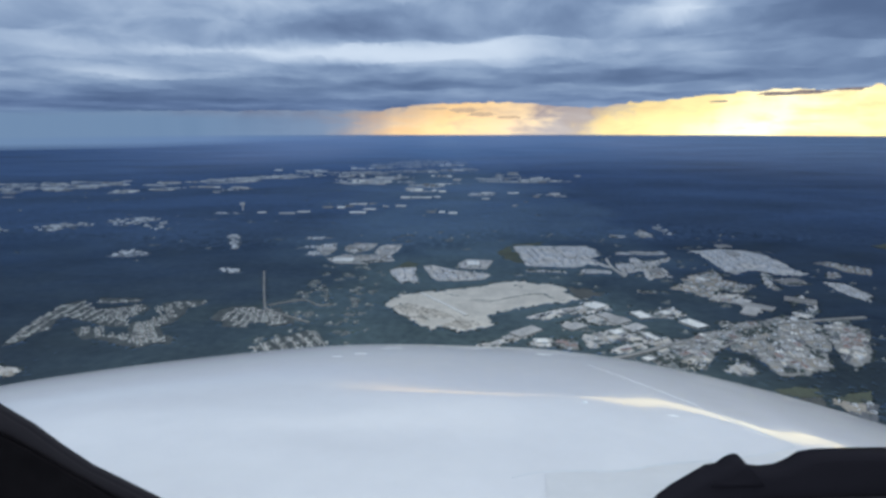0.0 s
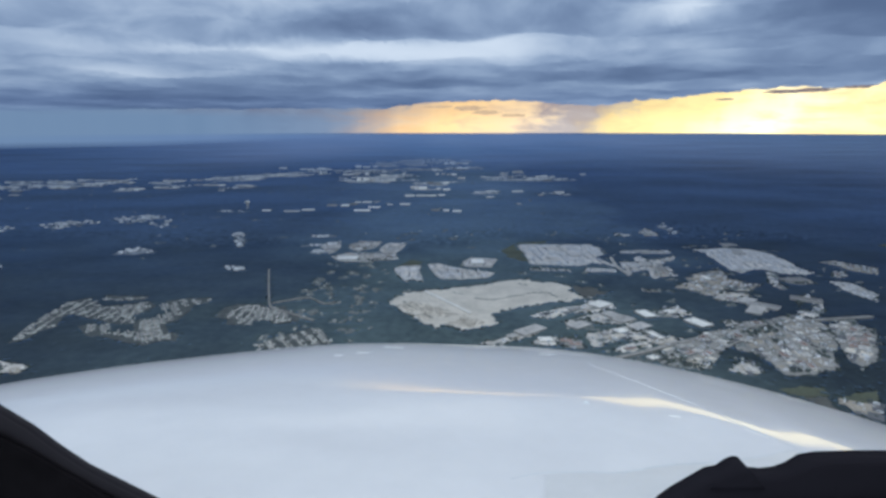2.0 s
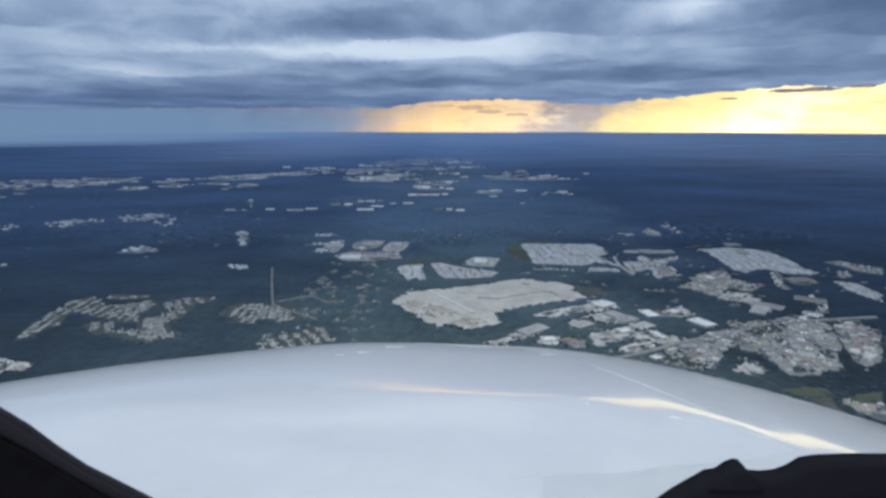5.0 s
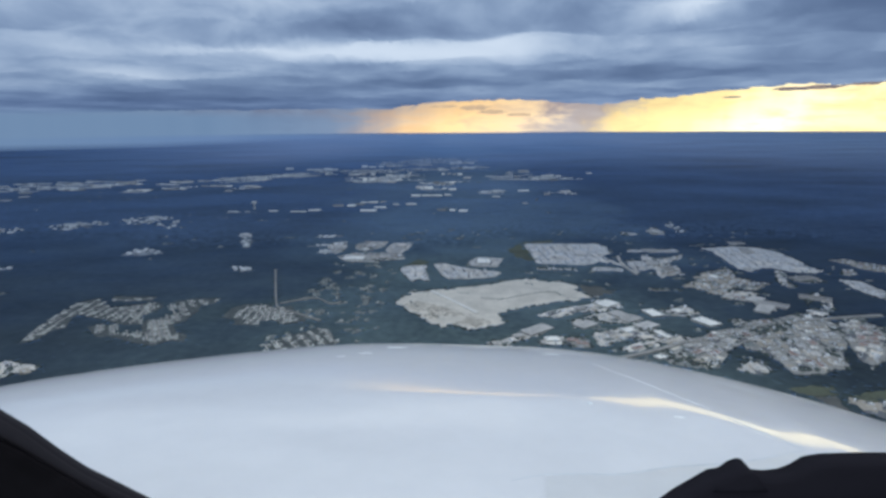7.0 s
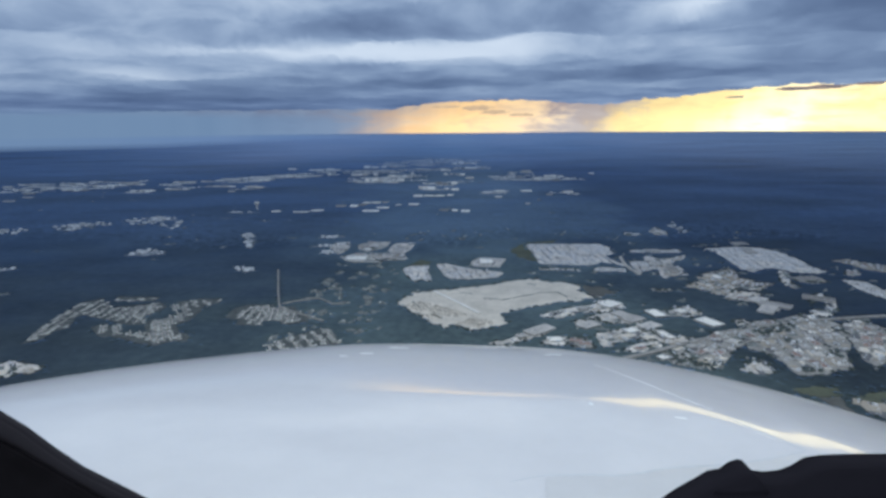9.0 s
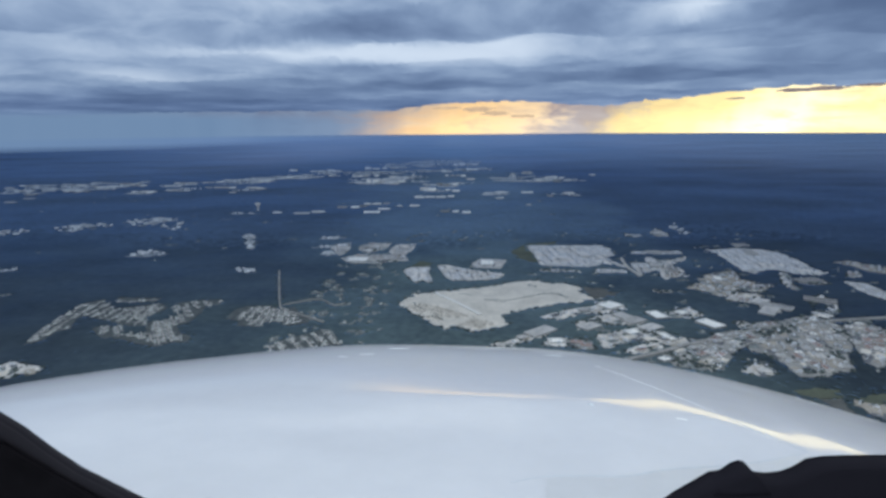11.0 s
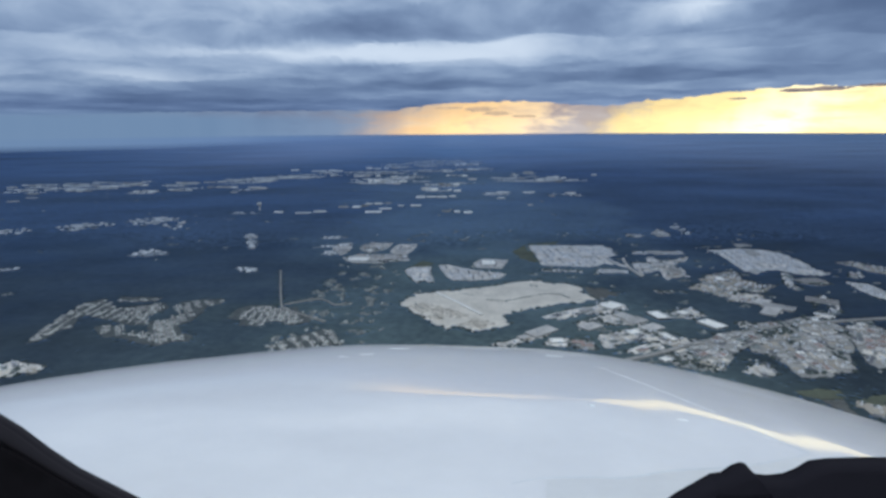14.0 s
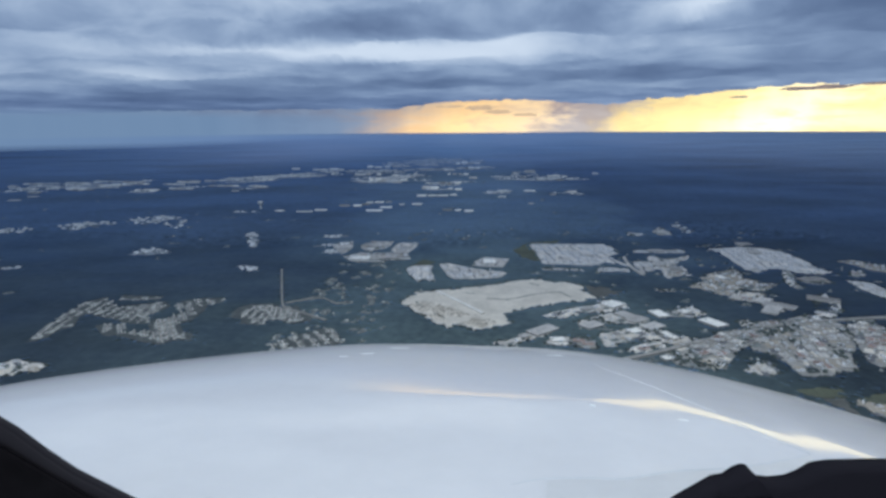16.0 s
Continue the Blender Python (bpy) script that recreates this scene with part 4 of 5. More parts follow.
for number, (kind, corners) in enumerate(LOTS):
    base = lot_top(number)
    if kind == "house":
        STREETS.append([])
        for x, y, turn in grid_in(corners, 0.84, 2.1, 0.1):
            bend = 1.8 * math.sin((x + 0.6 * y) / 5)
            t = radians(turn)
            nx, ny = -math.sin(t), math.cos(t)
            x, y = x + nx * bend, y + ny * bend
            STREETS[-1].append(block(x, y, base - 0.02, 1.2, 0.2, 0.05, t + 0.36 * math.cos((x + 0.6 * y) / 5)))
            for way in (1, -1):
                hx, hy = x + nx * way * 0.62, y + ny * way * 0.62
                hx, hy = hx + rng.uniform(-0.16, 0.16), hy + rng.uniform(-0.16, 0.16)
                if rng.random() < 0.5:
                    HOMES.append((math.hypot(hx, hy - 50), hx, hy, turn + (180 if way < 0 else 0) + rng.choice((0, 0, 90)) + rng.uniform(-8, 8)))
                for k in range(rng.choice((0, 1, 1, 2))):
                    TREES.append((hx + rng.uniform(-0.6, 0.6), hy + rng.uniform(-0.7, 0.7), rng.uniform(0.12, 0.26)))
    elif kind in ("ind", "sand", "town"):
        sx, sy = {"ind": (6.0, 4.6), "sand": (7.5, 6.5), "town": (2.3, 2.3)}[kind]
        for x, y, turn in grid_in(corners, sx, sy, 0.8):
            pick = SHEDS[:5] if kind != "town" else (SHEDS[3], SHEDS[5], SHEDS[5], SHEDS[5], SHEDS[6], SHEDS[4])
            if rng.random() < {"ind": 0.78, "sand": 0.35, "town": 0.75}[kind] and free(x, y, 2.0) and noise.noise((x / 6, y / 6, 2.5)) < 0.2:
                place(rng.choice(pick), x, y, turn + rng.choice((0, 0, 90, 180)) + rng.uniform(-3, 3))
        # the ground is a patchwork of paving, soil and grass
        for x, y, turn in grid_in(corners, 2.7, 2.1, 0.35):
            look_of = rng.choice(("asphalt", "asphalt", "soil", "soil", "grass", "grass", "concrete", "", ""))
            if look_of:
                PADS[look_of].append(block(x, y, base - 0.1, rng.uniform(1.2, 3.4), rng.uniform(0.9, 2.4), 0.104 + 0.004 * (len(PADS[look_of]) % 9), radians(turn + rng.uniform(-4, 4))))
        for x, y, turn in grid_in(corners, 1.1, 2.3, 0.3):
            for k in range(2):
                if rng.random() < 0.42:
                    CARS.append((x + rng.uniform(-0.5, 0.5), y + rng.uniform(-1, 1), turn + rng.choice((0, 90)), rng.choice((0.4, 0.4, 1.0)), base))
            if rng.random() < (0.06 if kind == "town" else 0.05):
                TREES.append((x, y, rng.uniform(0.3, 0.6)))
            # belts of trees between the plots
            if noise.noise((x / 6, y / 6, 2.5)) > 0.36:
                for k in range(3):
                    TREES.append((x + rng.uniform(-0.8, 0.8), y + rng.uniform(-0.9, 0.9), rng.uniform(0.35, 0.65)))
    elif kind in ("park", "yard"):
        for x, y, turn in grid_in(corners, 0.42, 0.95, 0.05):
            if rng.random() < 0.8 and free(x, y, 0.0) and noise.noise((x / 9, y / 9, 4)) > -0.22:
                CARS.append((x, y, turn + 90, 0.45, base))
        # dark driving lanes between the rows, and white trailers here and there
        for x, y, turn in grid_in(corners, 3.2, 2.9, 0.2):
            if rng.random() < 0.75:
                PADS["asphalt"].append(block(x, y, base - 0.1, 3.1, rng.uniform(0.35, 0.7), 0.104 + 0.004 * (len(PADS["asphalt"]) % 9), radians(turn)))
            for k in range(3):
                if noise.noise((x / 7, y / 7, 8)) > 0.05 and rng.random() < 0.6:
                    CARS.append((x + rng.uniform(-1.4, 1.4), y + rng.uniform(-0.9, 0.9), turn, rng.uniform(1.0, 1.8), base))
        for x, y, turn in grid_in(corners, 14, 9, 2.5):
            if rng.random() < 0.4 and free(x, y, 2):
                place(rng.choice(SHEDS[:4]), x, y, turn)
    elif kind == "glade":
        mid = np.mean(corners, 0)
        for k in range(rng.choice((0, 1, 1, 2))):
            COTTAGES.append(block(float(mid[0]) + rng.uniform(-0.7, 0.7), float(mid[1]) + rng.uniform(-0.9, 0.9), base - 0.02, rng.uniform(0.4, 0.65), rng.uniform(0.35, 0.5), 0.32, rng.uniform(0, 3.1)))
        for k in range(3):
            TREES.append((float(mid[0]) + rng.uniform(-1.5, 1.5), float(mid[1]) + rng.uniform(-1.5, 1.5), rng.uniform(0.15, 0.3)))
    elif kind == "far":
        for x, y, turn in grid_in(corners, 1.7, 2.2, 0.6):
            s = rng.uniform(0.7, 1.5)
            if rng.random() < 0.6:
                FAR_ROOFS.append(block(x, y, base, 1.1 * s, 0.85 * s, 0.5 * s, radians(turn + rng.choice((0, 90)))))
            if y < 330 and rng.random() < 0.3:
                TREES.append((x + rng.uniform(-1.5, 1.5), y + rng.uniform(-2, 2), rng.uniform(0.25, 0.5)))

for kind, corners in LOTS[:NEAR_LOTS]:
    if kind in ("ind", "town", "sand", "park", "bare") and corners[0][1] < 235:
        for x, y, z in outline(corners, 0.5, 0.7):
            if rng.random() < 0.3:
                TREES.append((x + rng.uniform(-0.5, 0.5), y + rng.uniform(-0.5, 0.5), rng.uniform(0.25, 0.6)))
for look_of, mat, label in (("asphalt", ASPHALT, "dark worn asphalt pads on the pale yards"), ("concrete", GRAVEL, "light gravel pads between the warehouses"),
                            ("soil", SAND, "bare sandy soil patches on the yards"), ("grass", GLADE, "dull grass strips between the yards")):
    tagged(new("yard_pads", mesh_of("yard_pads", *joined(PADS[look_of]), mat)), label, "paving", kind="stuff")
HOMES.sort()
for far, x, y, turn in HOMES[:280]:
    place(rng.choice(HOUSES), x, y, turn)
verts, faces = [], []
for far, x, y, turn in HOMES[280:]:
    m = pose(x, y, 0, 0, 0, turn)
    v, f = gable(0.6, 0.48, 0.22)
    for group, shape, z in ((block(0, 0, 0, 0.6, 0.48, 0.24), BLOCK_FACES, 0), (v, f, 0.24)):
        k = len(verts)
        verts += [tuple(m @ Vector((a, b, c + z))) for a, b, c in group]
        faces += [tuple(k + i for i in q) for q in shape]
tagged(new("distant_houses", mesh_of("distant_houses", verts, faces, SHINGLE)), "rows of distant suburban houses with grey roofs", "houses", kind="stuff")
tagged(new("wood_cottages", mesh_of("wood_cottages", *joined(COTTAGES), ASPHALT_ROOF)), "small grey-roofed cottages in openings of the woods", "houses", kind="stuff")
tagged(new("distant_roofs", mesh_of("distant_roofs", *joined(FAR_ROOFS), ROOF_PALE)), "distant pale roofs scattered over the woods", "buildings", kind="stuff")
for blocks in STREETS:
    tagged(new("street", mesh_of("street", *joined(blocks), CONCRETE)), "pale curved suburban street between rows of houses", "street", kind="structure")
boxes = []
for x, y, turn, length, base in CARS:
    t = radians(turn)
    boxes.append(block(x, y, base + 0.02, length, 0.17, 0.08 if length < 0.9 else 0.3, t))
    boxes.append(block(x - 0.02 * math.cos(t), y - 0.02 * math.sin(t), base + (0.1 if length < 0.9 else 0.32), length * 0.5, 0.15, 0.06 if length < 0.9 else 0.16, t))
tagged(new("parked_vehicles", mesh_of("parked_vehicles", *joined(boxes), CAR)), "rows of parked cars and trailers on pale lots", "vehicles", kind="stuff")


def crown(x, y, r):
    """A lumpy crown of a few small facets."""
    ring = []
    for k, (h, w) in enumerate(((0.05, 0.8), (0.5, 1.0), (1.0, 0.65))):
        for i in range(5):
            a = 2 * math.pi * (i + 0.5 * k) / 5
            q = r * w * rng.uniform(0.75, 1.2)
            ring.append((x + q * math.cos(a), y + q * math.sin(a), 0.1 + 0.6 * r * h * rng.uniform(0.85, 1.15)))
    ring.append((x, y, 0.1 + r * 0.75))
    f = [(5 * k + i, 5 * k + (i + 1) % 5, 5 * k + 5 + i) for k in range(2) for i in range(5)]
    f += [(5 * k + (i + 1) % 5, 5 * k + 5 + (i + 1) % 5, 5 * k + 5 + i) for k in range(2) for i in range(5)]
    f += [(10 + i, 10 + (i + 1) % 5, 15) for i in range(5)]
    return ring, f


verts, faces = [], []
for x, y, r in TREES:
    v, f = crown(x, y, r)
    k = len(verts)
    verts += v
    faces += [tuple(k + i for i in q) for q in f]
tagged(new("yard_trees", mesh_of("yard_trees", verts, faces, LEAFY)), "small dark green trees between houses and yards", "trees", kind="stuff")


def hedge(*pts):
    """A row of small trees along a line."""
    verts, faces = [], []
    for (x0, y0), (x1, y1) in zip(pts, pts[1:]):
        n = max(2, int(math.hypot(x1 - x0, y1 - y0) / 0.45))
        for k in range(n):
            v, f = crown(x0 + (x1 - x0) * k / n + rng.uniform(-0.2, 0.2), y0 + (y1 - y0) * k / n + rng.uniform(-0.2, 0.2), rng.uniform(0.13, 0.26))
            base = len(verts)
            verts += [(a, b, c + 0.05) for a, b, c in v]
            faces += [tuple(base + i for i in q) for q in f]
    tagged(new("tree_row", mesh_of("tree_row", verts, faces, TREE)), "thin row of dark trees across pale gravel ground", "trees", "tree rows of the cleared ground", kind="stuff")


hedge((4.8, 200.4), (9.4, 198.9), (15.3, 202.5), (21.3, 205.7), (25.4, 206.3), (27.7, 201.4))
hedge((-2.2, 206.4), (1.2, 204.2))
hedge((18.1, 215.1), (20.7, 213.3))
hedge((28.5, 199.8), (32.0, 199.8))
hedge((-15.4, 197.5), (-12.8, 192.1))
hedge((-9.6, 187.1), (-6.5, 183.7))

# low heaps of spoil on the south-west part of the cleared ground
HEAPS = [(-18, 195.5), (-13.1, 198.5), (-4.5, 191.6), (4, 184.1), (7.9, 180.4), (2.3, 176.5), (-4.5, 179.6), (-10.6, 183.7)]
verts, faces = [], []
for x, y, turn in grid_in(HEAPS, 0.8, 1.1, 0.35):
    if noise.noise((x / 4, y / 4, 6.5)) > -0.4:
        v, f = crown(x, y, rng.uniform(0.18, 0.42))
        k = len(verts)
        verts += [(a, b, 0.03 + 0.6 * c) for a, b, c in v]
        faces += [tuple(k + i for i in q) for q in f]
tagged(new("spoil_heaps", mesh_of("spoil_heaps", verts, faces, SAND)), "low heaps of grey-brown spoil on pale gravel ground", "heaps", kind="stuff")

# ---- the woods: crowns near by, one canopy farther off, open over lots, roads and yards ----


def fast_mesh(name, coords, tris, mat, smooth=False):
    me = bpy.data.meshes.new(name)
    me.vertices.add(len(coords))
    me.vertices.foreach_set("co", coords.astype(np.float32).ravel())
    me.loops.add(tris.size)
    me.loops.foreach_set("vertex_index", tris.astype(np.int32).ravel())
    me.polygons.add(len(tris))
    k = tris.shape[1]
    me.polygons.foreach_set("loop_start", np.arange(0, tris.size, k, dtype=np.int32))
    me.materials.append(mat)
    me.update(calc_edges=True)
    me.validate()
    if smooth:
        me.shade_smooth()
    return me


def open_ground(pts, jitter):
    """Which of the points lie on lots, roads or under lone buildings; the woods' edge winds in and out."""
    x, y = pts[:, 0], pts[:, 1]
    jitter = jitter * 1.4 + 0.55 * np.stack([np.sin(0.9 * x + 2 * np.sin(0.37 * y)), np.sin(0.8 * y + 2 * np.sin(0.41 * x))], 1)
    hit = np.zeros(len(pts), bool)
    for kind, corners in LOTS:
        xs, ys = [c[0] for c in corners], [c[1] for c in corners]
        idx = np.where((pts[:, 0] > min(xs) - 2) & (pts[:, 0] < max(xs) + 2) & (pts[:, 1] > min(ys) - 2) & (pts[:, 1] < max(ys) + 2))[0]
        hit[idx[within(pts[idx] + jitter[idx], corners)]] = True
    for width, fine in ROADS:
        for p in fine:
            hit |= np.hypot(pts[:, 0] - p.x, pts[:, 1] - p.y) < width * 0.5 + 0.45
    for x, y, c in TAKEN:
        hit |= np.hypot(pts[:, 0] - x, (pts[:, 1] - y) * (1 if y < 280 else 1.6)) < max(3.5, 0.75 * c)
    return hit


rs = np.random.RandomState(7)
EDGE_OF_CROWNS = 400.0
X, Y = np.meshgrid(np.arange(-345, 345, 1.05), np.arange(92, EDGE_OF_CROWNS, 1.05))
pts = np.stack([X.ravel(), Y.ravel()], 1) + rs.uniform(-0.45, 0.45, (X.size, 2))
# the crowns thin out where they pass into the closed canopy
pts = pts[rs.rand(len(pts)) < np.clip((310 - pts[:, 1] + 25 * np.sin(pts[:, 0] / 31)) / 260, 0, 1)]
pts = pts[np.abs(pts[:, 0]) < 0.86 * (pts[:, 1] - 20) + 12]
pts = pts[~open_ground(pts, rs.uniform(-0.5, 0.5, pts.shape))]
SHAPES = []
for k in range(8):
    ring = []
    for h, w, turn in ((0.05, 0.8, 0.0), (0.75, 1.0, 0.5)):
        for i in range(5):
            a, q = 2 * math.pi * (i + turn) / 5, w * rs.uniform(0.75, 1.2)
            ring.append((q * math.cos(a), q * math.sin(a), h * rs.uniform(0.8, 1.2)))
    ring.append((rs.uniform(-0.2, 0.2), rs.uniform(-0.2, 0.2), rs.uniform(1.15, 1.5)))
    SHAPES.append(ring)
SHAPES = np.array(SHAPES)
CROWN = [(i, (i + 1) % 5, 5 + i) for i in range(5)] + [((i + 1) % 5, 5 + (i + 1) % 5, 5 + i) for i in range(5)] + [(5 + i, 5 + (i + 1) % 5, 10) for i in range(5)]
size = rs.uniform(0.85, 1.3, len(pts))
crowns = SHAPES[rs.randint(0, 8, len(pts))] * size[:, None, None]
crowns[:, :, 2] *= (rs.uniform(0.7, 1.05, len(pts)) * np.clip(0.5 - pts[:, 1] / 460, 0.1, 0.2) * np.where(pts[:, 1] < 165, 0.86, 1.0))[:, None]
turn = rs.uniform(0, 2 * math.pi, len(pts))
c, d = np.cos(turn)[:, None], np.sin(turn)[:, None]
crowns = np.stack([crowns[:, :, 0] * c - crowns[:, :, 1] * d + pts[:, 0:1], crowns[:, :, 0] * d + crowns[:, :, 1] * c + pts[:, 1:2], crowns[:, :, 2]], -1)
tris = (np.array(CROWN)[None] + 11 * np.arange(len(pts))[:, None, None]).reshape(-1, 3)
tagged(new("woods", fast_mesh("woods", crowns.reshape(-1, 3), tris, TREE, True)), "dense dark green woods of many small crowns", "woods", kind="stuff")

STEP = 1.0
X, Y = np.meshgrid(np.arange(-345, 345, STEP), np.arange(92, 400, STEP))
pts = np.stack([X.ravel(), Y.ravel()], 1) + rs.uniform(-0.3, 0.3, (X.size, 2))
height = (0.19 + 0.006 * rs.rand(len(pts))) * np.clip((370 - pts[:, 1] + 22 * np.sin(pts[:, 0] / 43) + 14 * np.sin(pts[:, 0] / 17 + pts[:, 1] / 23) + 16 * rs.rand(len(pts))) / 120, 0.02, 1)
height[open_ground(pts, rs.uniform(-0.5, 0.5, pts.shape))] = -0.03
i = np.arange(X.size).reshape(X.shape)
quads = np.stack([i[:-1, :-1], i[:-1, 1:], i[1:, 1:], i[1:, :-1]], -1).reshape(-1, 4)
quads = quads[(height[quads] > 0).any(1) & (np.abs(pts[quads[:, 0], 0]) < 0.86 * (pts[quads[:, 0], 1] - 20) + 12)]
tagged(new("understorey", fast_mesh("understorey", np.column_stack([pts, height]), quads, TREE, True)), "closed dark green canopy between the taller crowns", "woods", kind="stuff")

STEP = 1.3
X, Y = np.meshgrid(np.arange(-470, 470, STEP), np.arange(222, 640, STEP))
pts = np.stack([X.ravel(), Y.ravel()], 1) + rs.uniform(-0.45, 0.45, (X.size, 2))
rough = np.clip((660 - pts[:, 1]) / 380, 0.05, 1)
height = (0.1 + 0.32 * rough * rs.rand(len(pts))) * np.clip((pts[:, 1] - 215) / 130, 0.05, 1)
height[open_ground(pts, rs.uniform(-0.7, 0.7, pts.shape))] = -0.03
i = np.arange(X.size).reshape(X.shape)
quads = np.stack([i[:-1, :-1], i[:-1, 1:], i[1:, 1:], i[1:, :-1]], -1).reshape(-1, 4)
quads = quads[(height[quads] > 0).any(1)]
me = fast_mesh("far_woods", np.column_stack([pts, height]), quads, WOODS)
me.shade_smooth()
tagged(new("far_woods", me), "hazy blue-green far woods of the plain", "woods", kind="stuff")

# ---- the water tower ----


def lathe(profile, segments=24):
    verts, faces = [], []
    for r, z in profile:
        verts += [(r * math.cos(2 * math.pi * k / segments), r * math.sin(2 * math.pi * k / segments), z) for k in range(segments)]
    for j in range(len(profile) - 1):
        for k in range(segments):
            a, b = j * segments + k, j * segments + (k + 1) % segments
            faces.append((a, b, b + segments, a + segments))
    faces += [tuple(range(segments))[::-1], tuple(range((len(profile) - 1) * segments, len(profile) * segments))]
    return verts, faces


tower = new("water_tower")
tower.matrix_basis = pose(-119.2, 374.1, 0)
tagged(tower, "white water tower with a round tank above the woods", "water tower")
part("stem", mesh_of("stem", *lathe([(0.9, -0.2), (0.45, 0.6), (0.4, 2.6), (0.7, 3.0)]), ROOF_WHITE, True), tower)
part("tank", mesh_of("tank", *lathe([(0.7, 2.95), (1.3, 3.3), (1.5, 3.8), (1.35, 4.3), (0.8, 4.6), (0.1, 4.7)]), ROOF_WHITE, True), tower)

# ---- the aircraft's nose, and the dark cowl and post before the windscreen ----
CABIN = Matrix.Translation(EYE) @ pose(0, 0, 0, 0, 0, HEADING)


def skin(x, y):
    """The height of the nose's skin below the eye, x metres to the right and y ahead of it."""
    v = y - 1.1
    # a crease in the right half, shaped to mirror the sunset as a streak
    w = max(x, 0.3394)
    u = y - (0.76 + 1.7089 * w - 2.5178 * w * w)
    q = min(1.0, max(0.0, (x + 0.5) / 0.7))
    blunt = 0.016 + 0.04 * min(1.0, max(0.0, (x - 0.1) / 0.4))
    # pinched once and swollen twice to fit the streak to the camera's view
    blunt *= 1 - 0.8 * math.exp(-((x - 0.28) / 0.045) ** 2)
    blunt += 0.055 * math.exp(-((x - 0.42) / 0.065) ** 2) + 0.08 * math.exp(-((x - 0.625) / 0.06) ** 2)
    crease = -0.036 * math.sqrt(u * u + blunt * blunt) * q * q * (3 - 2 * q)
    # the coefficients fit the outline and reflections to the camera's view
    return crease + (-0.539 - 0.0489 * x - 0.2166 * v - 0.0121 * x * x + 0.0292 * x * v + 0.0021 * v * v + 0.0142 * x ** 3 - 0.0278 * x * x * v
                     + 0.054 * x * v * v - 0.0307 * v ** 3 - 0.0287 * x ** 4 - 0.0393 * v ** 4 - 0.1246 * x * x * v * v)


# the cowling, round in plan: the skin above, rolled sides and a flat belly below
verts, faces = [], []
across, ahead = np.sin(np.linspace(-1.5, 1.5, 301)), np.linspace(0.0, 1.0, 241)
for a in across:
    for b in ahead:
        x, y = 0.05 + 1.42 * float(a), 0.32 + float(b) * (0.15 + 1.62 * math.sqrt(1 - float(a) ** 2))
        verts.append((x, y, skin(x, y)))
n = len(ahead)
faces += [(i * n + j, (i + 1) * n + j, (i + 1) * n + j + 1, i * n + j + 1) for i in range(len(across) - 1) for j in range(n - 1)]
rim = [i * n for i in range(len(across))] + [(len(across) - 1) * n + j for j in range(1, n)] + [i * n + n - 1 for i in range(len(across) - 2, -1, -1)] + [j for j in range(n - 2, 0, -1)]
for drop, scale in ((0.03, 1.012), (0.10, 1.02), (0.28, 1.01), (0.45, 0.96), (0.55, 0.86)):
    base = len(verts)
    ring0 = rim if drop == 0.03 else list(range(base - len(rim), base))
    for k in rim:
        x, y, z = verts[k]
        verts.append((0.05 + (x - 0.05) * scale, 1.0 + (y - 1.0) * scale, z - drop))
    faces += [(ring0[(k + 1) % len(rim)], ring0[k], base + k, base + (k + 1) % len(rim)) for k in range(len(rim))]
faces.append(tuple(range(len(verts) - len(rim), len(verts))))
nose = new("aircraft_nose")
nose.matrix_basis = CABIN
tagged(nose, "glossy white painted aircraft nose seen through the windscreen", "aircraft nose")
part("cowling", mesh_of("cowling", verts, faces, PAINT, True), nose)


def curve_through(pts, cuts=16):
    fine = []
    for k in range(len(pts) - 1):
        p0, p1, p2, p3 = (Vector(pts[min(max(k + d, 0), len(pts) - 1)]) for d in (-1, 0, 1, 2))
        for q in range(cuts):
            u = q / cuts
            fine.append(0.5 * (2 * p1 + (p2 - p0) * u + (2 * p0 - 5 * p1 + 4 * p2 - p3) * u * u + (3 * p1 - p0 - 3 * p2 + p3) * u ** 3))
    return fine + [Vector(pts[-1])]


def along_skin(name, pts, width, rise, mat, label=""):
    """A raised band on the nose's skin; it swells in the middle and runs out at both ends."""
    fine, verts, faces, m = curve_through(pts), [], [], 7
    for k, p in enumerate(fine):
        d = (fine[min(k + 1, len(fine) - 1)] - fine[max(k - 1, 0)]).normalized()
        side = Vector((-d.y, d.x))
        w = width * max(0.15, math.sin(math.pi * (k + 0.5) / (len(fine) + 0.5)) ** 0.5)
        for j in range(m):
            v = j / (m - 1) * 2 - 1
            q = p + side * v * w
            verts.append((q.x, q.y, skin(q.x, q.y) - 0.0008 + (rise + 0.0008) * (1 - v * v)))
    for k in range(len(fine) - 1):
        for j in range(m - 1):
            a = k * m + j
            faces.append((a, a + m, a + 1 + m, a + 1))
    return part(name, mesh_of(name, verts, faces, mat, True), nose, label)


along_skin("panel_seam", [(0.417, 1.474), (0.452, 1.338), (0.481, 1.223), (0.504, 1.122), (0.529, 1.021)], 0.0022, 0.0004, PALE_SEAL, "thin pale sealed panel joint")
along_skin("panel_seam", [(0.534, 0.977), (0.544, 0.932), (0.557, 0.897), (0.57, 0.854), (0.581, 0.819)], 0.0035, 0.0006, OPEN_JOINT, "thin grey open panel joint")
along_skin("lower_joint", [(0.087, 0.663), (0.133, 0.686), (0.197, 0.696), (0.249, 0.70), (0.321, 0.73), (0.377, 0.744), (0.425, 0.756), (0.487, 0.776), (0.578, 0.814)], 0.0045, 0.0004, OPEN_JOINT, "thin grey joint line in the paint")
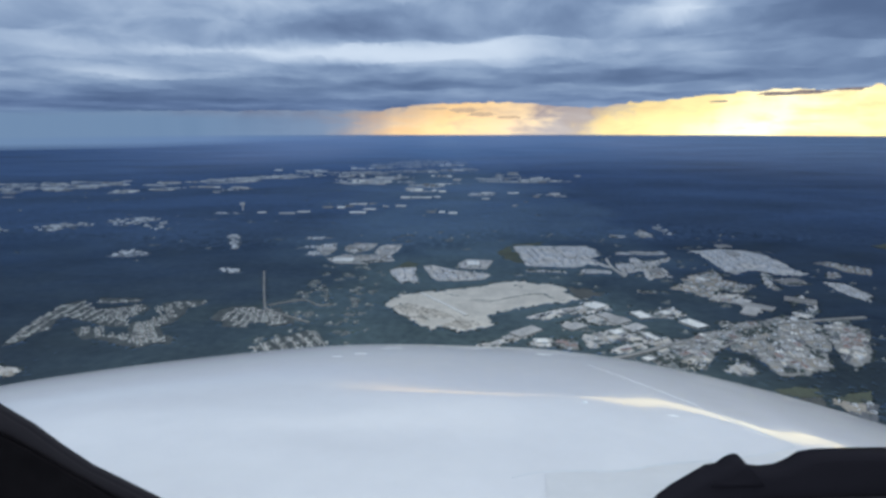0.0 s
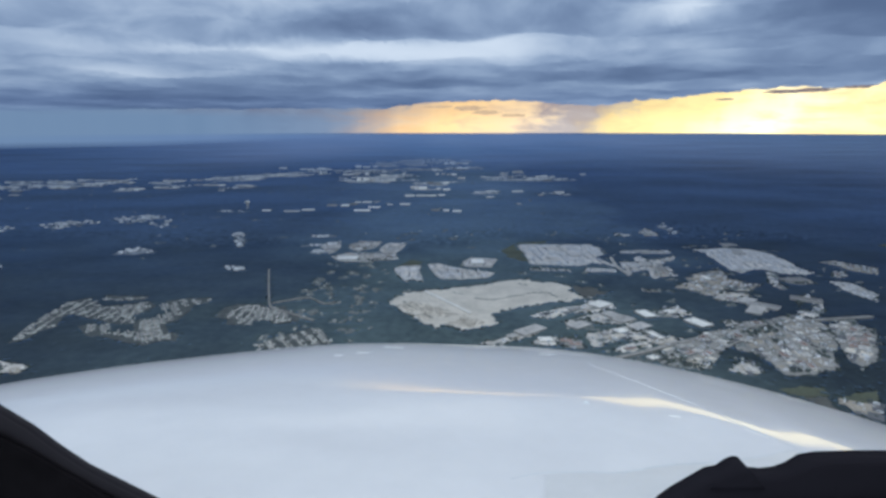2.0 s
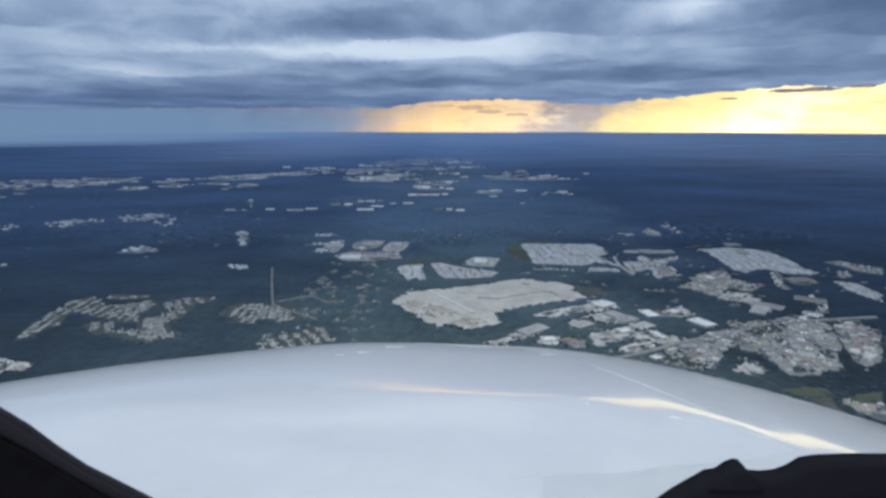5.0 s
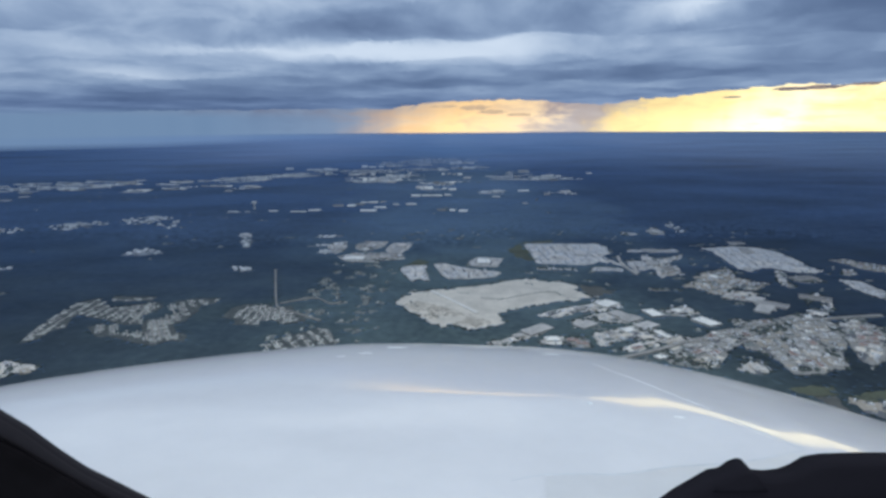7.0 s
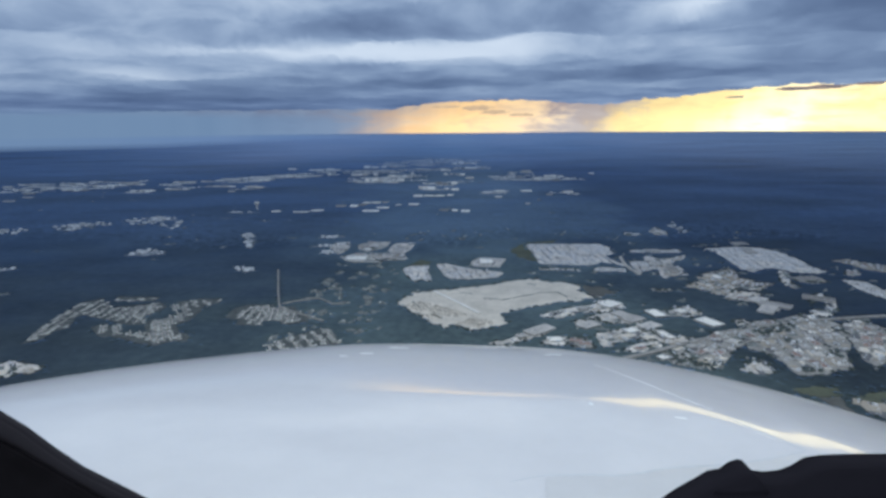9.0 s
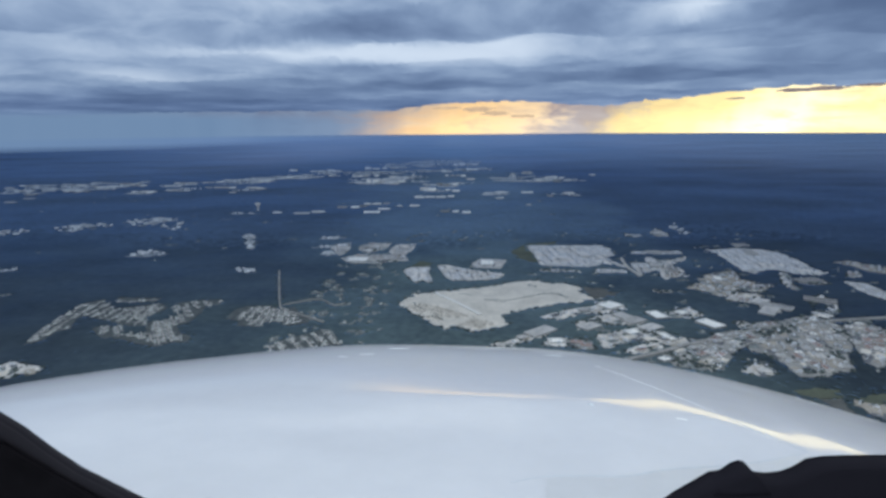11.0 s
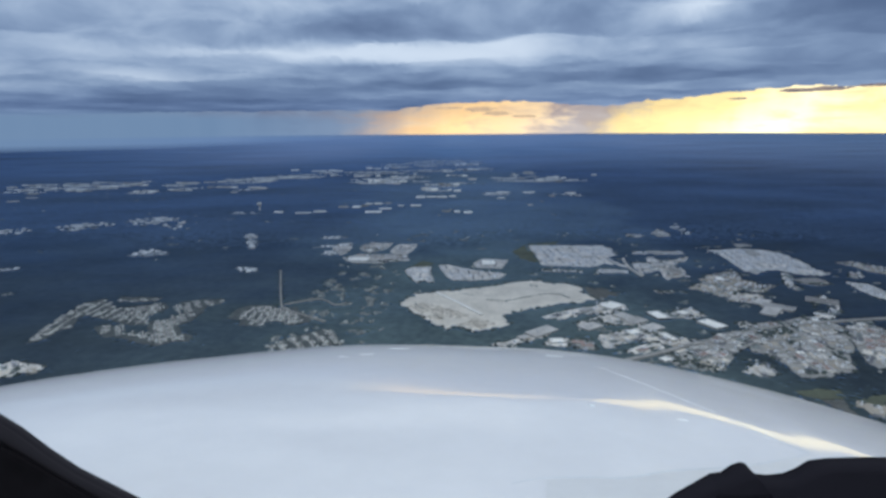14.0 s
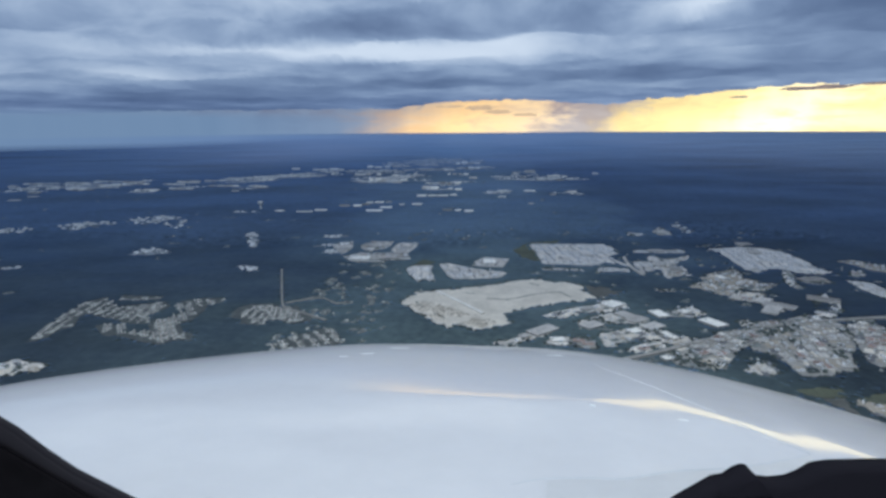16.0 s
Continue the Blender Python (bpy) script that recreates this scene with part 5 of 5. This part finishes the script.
for pts, wide in (([(-0.235, 1.49), (-0.22, 1.499), (-0.20, 1.503)], 0.005), ([(-0.285, 1.43), (-0.277, 1.435), (-0.262, 1.438)], 0.003), ([(-0.17, 1.65), (-0.15, 1.657), (-0.11, 1.66)], 0.005),
                  ([(0.31, 1.627), (0.33, 1.633), (0.36, 1.627)], 0.005), ([(0.431, 0.965), (0.441, 0.961), (0.449, 0.957)], 0.003)):
    along_skin("bright_fleck", pts, wide, 0.0008, PALE_SEAL, "small bright spot")
# added ridge beside the joint, shaped to catch a bright glint
along_skin("glint_ridge", [(0.540, 0.902), (0.551, 0.88), (0.561, 0.856)], 0.004, 0.0012, PAINT, "short added ridge that catches a glint beside the joint")
part("rivet", mesh_of("rivet", *lathe([(0.006, -0.002), (0.006, 0.0008), (0.004, 0.0016), (0.0005, 0.0018)], 12), SEAL, True), nose, "small grey rivet", pose(0.287, 1.017, skin(0.287, 1.017)))

# behind the lower joint lies a duller panel
front = curve_through([(0.137, 0.681), (0.165, 0.688), (0.197, 0.692), (0.249, 0.696), (0.321, 0.726), (0.377, 0.740), (0.425, 0.752), (0.487, 0.772), (0.578, 0.810)], 8)
verts, faces, m = [], [], 10
for p in front:
    for j in range(m):
        y = p.y + (0.34 - p.y) * j / (m - 1)
        x = p.x * (y + 0.085) / (p.y + 0.085)
        verts.append((x, y, skin(x, y) + (0.002 if 0 < j else 0.0)))
faces = [(k * m + j, k * m + j + 1, (k + 1) * m + j + 1, (k + 1) * m + j) for k in range(len(front) - 1) for j in range(m - 1)]
part("rear_panel", mesh_of("rear_panel", verts, faces, DECK_PAINT, True), nose, "duller grey-white rear panel")


def upright(outline_xz, y0, y1, mat, soft=0.006):
    """A body with that outline as seen from behind, from y0 to y1 ahead of the eye, its edges rounded."""
    bm = bmesh.new()
    near = [bm.verts.new((x, y0, z)) for x, z in outline_xz]
    off = [bm.verts.new((x, y1, z)) for x, z in outline_xz]
    bm.faces.new(near)
    bm.faces.new(off[::-1])
    for a in range(len(near)):
        b = (a + 1) % len(near)
        bm.faces.new((near[b], near[a], off[a], off[b]))
    bmesh.ops.recalc_face_normals(bm, faces=bm.faces)
    bmesh.ops.bevel(bm, geom=[e for e in bm.edges if abs(e.verts[0].co.y - e.verts[1].co.y) < 1e-5], offset=soft, segments=3, affect="EDGES", clamp_overlap=True)
    me = bpy.data.meshes.new("body")
    bm.to_mesh(me)
    bm.free()
    me.materials.append(mat)
    me.shade_smooth()
    return me


cowl = new("windscreen_cowl")
cowl.matrix_basis = CABIN
tagged(cowl, "black rubber windscreen cowl with a wiper hump", "cowl")
part("cowl_body", upright([(0.218, -0.440), (0.230, -0.425), (0.240, -0.412), (0.254, -0.400), (0.272, -0.388), (0.287, -0.378), (0.303, -0.376), (0.336, -0.376), (0.353, -0.378), (0.369, -0.376),
                           (0.381, -0.371), (0.395, -0.361), (0.413, -0.358), (0.457, -0.357), (0.532, -0.358), (0.554, -0.488), (0.200, -0.484)], 0.53, 0.56, BLACK, 0.0015), cowl)
part("wiper_hump", upright([(0.284, -0.384), (0.290, -0.377), (0.303, -0.375), (0.313, -0.3665), (0.322, -0.3632), (0.328, -0.3645), (0.332, -0.369), (0.337, -0.377), (0.344, -0.384)], 0.528, 0.561, BLACK, 0.001), cowl)
part("dash_edge", upright([(0.21, -0.50), (0.29, -0.409), (0.345, -0.396), (0.55, -0.392), (0.56, -0.50)], 0.515, 0.526, TRIM, 0.003), cowl, "brown-black padded edge")
post = new("window_post")
post.matrix_basis = CABIN @ pose(0.003, 0, 0.004)
tagged(post, "dark slanting windscreen post at the cabin edge", "window post")
part("post_body", upright([(-0.520, -0.330), (-0.497, -0.240), (-0.437, -0.280), (-0.406, -0.300), (-0.376, -0.322), (-0.350, -0.341), (-0.290, -0.385), (-0.33, -0.44), (-0.52, -0.44)], 0.475, 0.485, CABIN_BLACK, 0.002), post)
part("trim_strip", upright([(-0.486, -0.223), (-0.429, -0.266), (-0.405, -0.284), (-0.381, -0.307), (-0.356, -0.328), (-0.330, -0.344), (-0.298, -0.364), (-0.262, -0.388),
                            (-0.319, -0.387), (-0.350, -0.363), (-0.376, -0.346), (-0.406, -0.327), (-0.437, -0.310), (-0.497, -0.275)], 0.488, 0.50, TRIM, 0.003), post, "brown-black rounded trim strip")
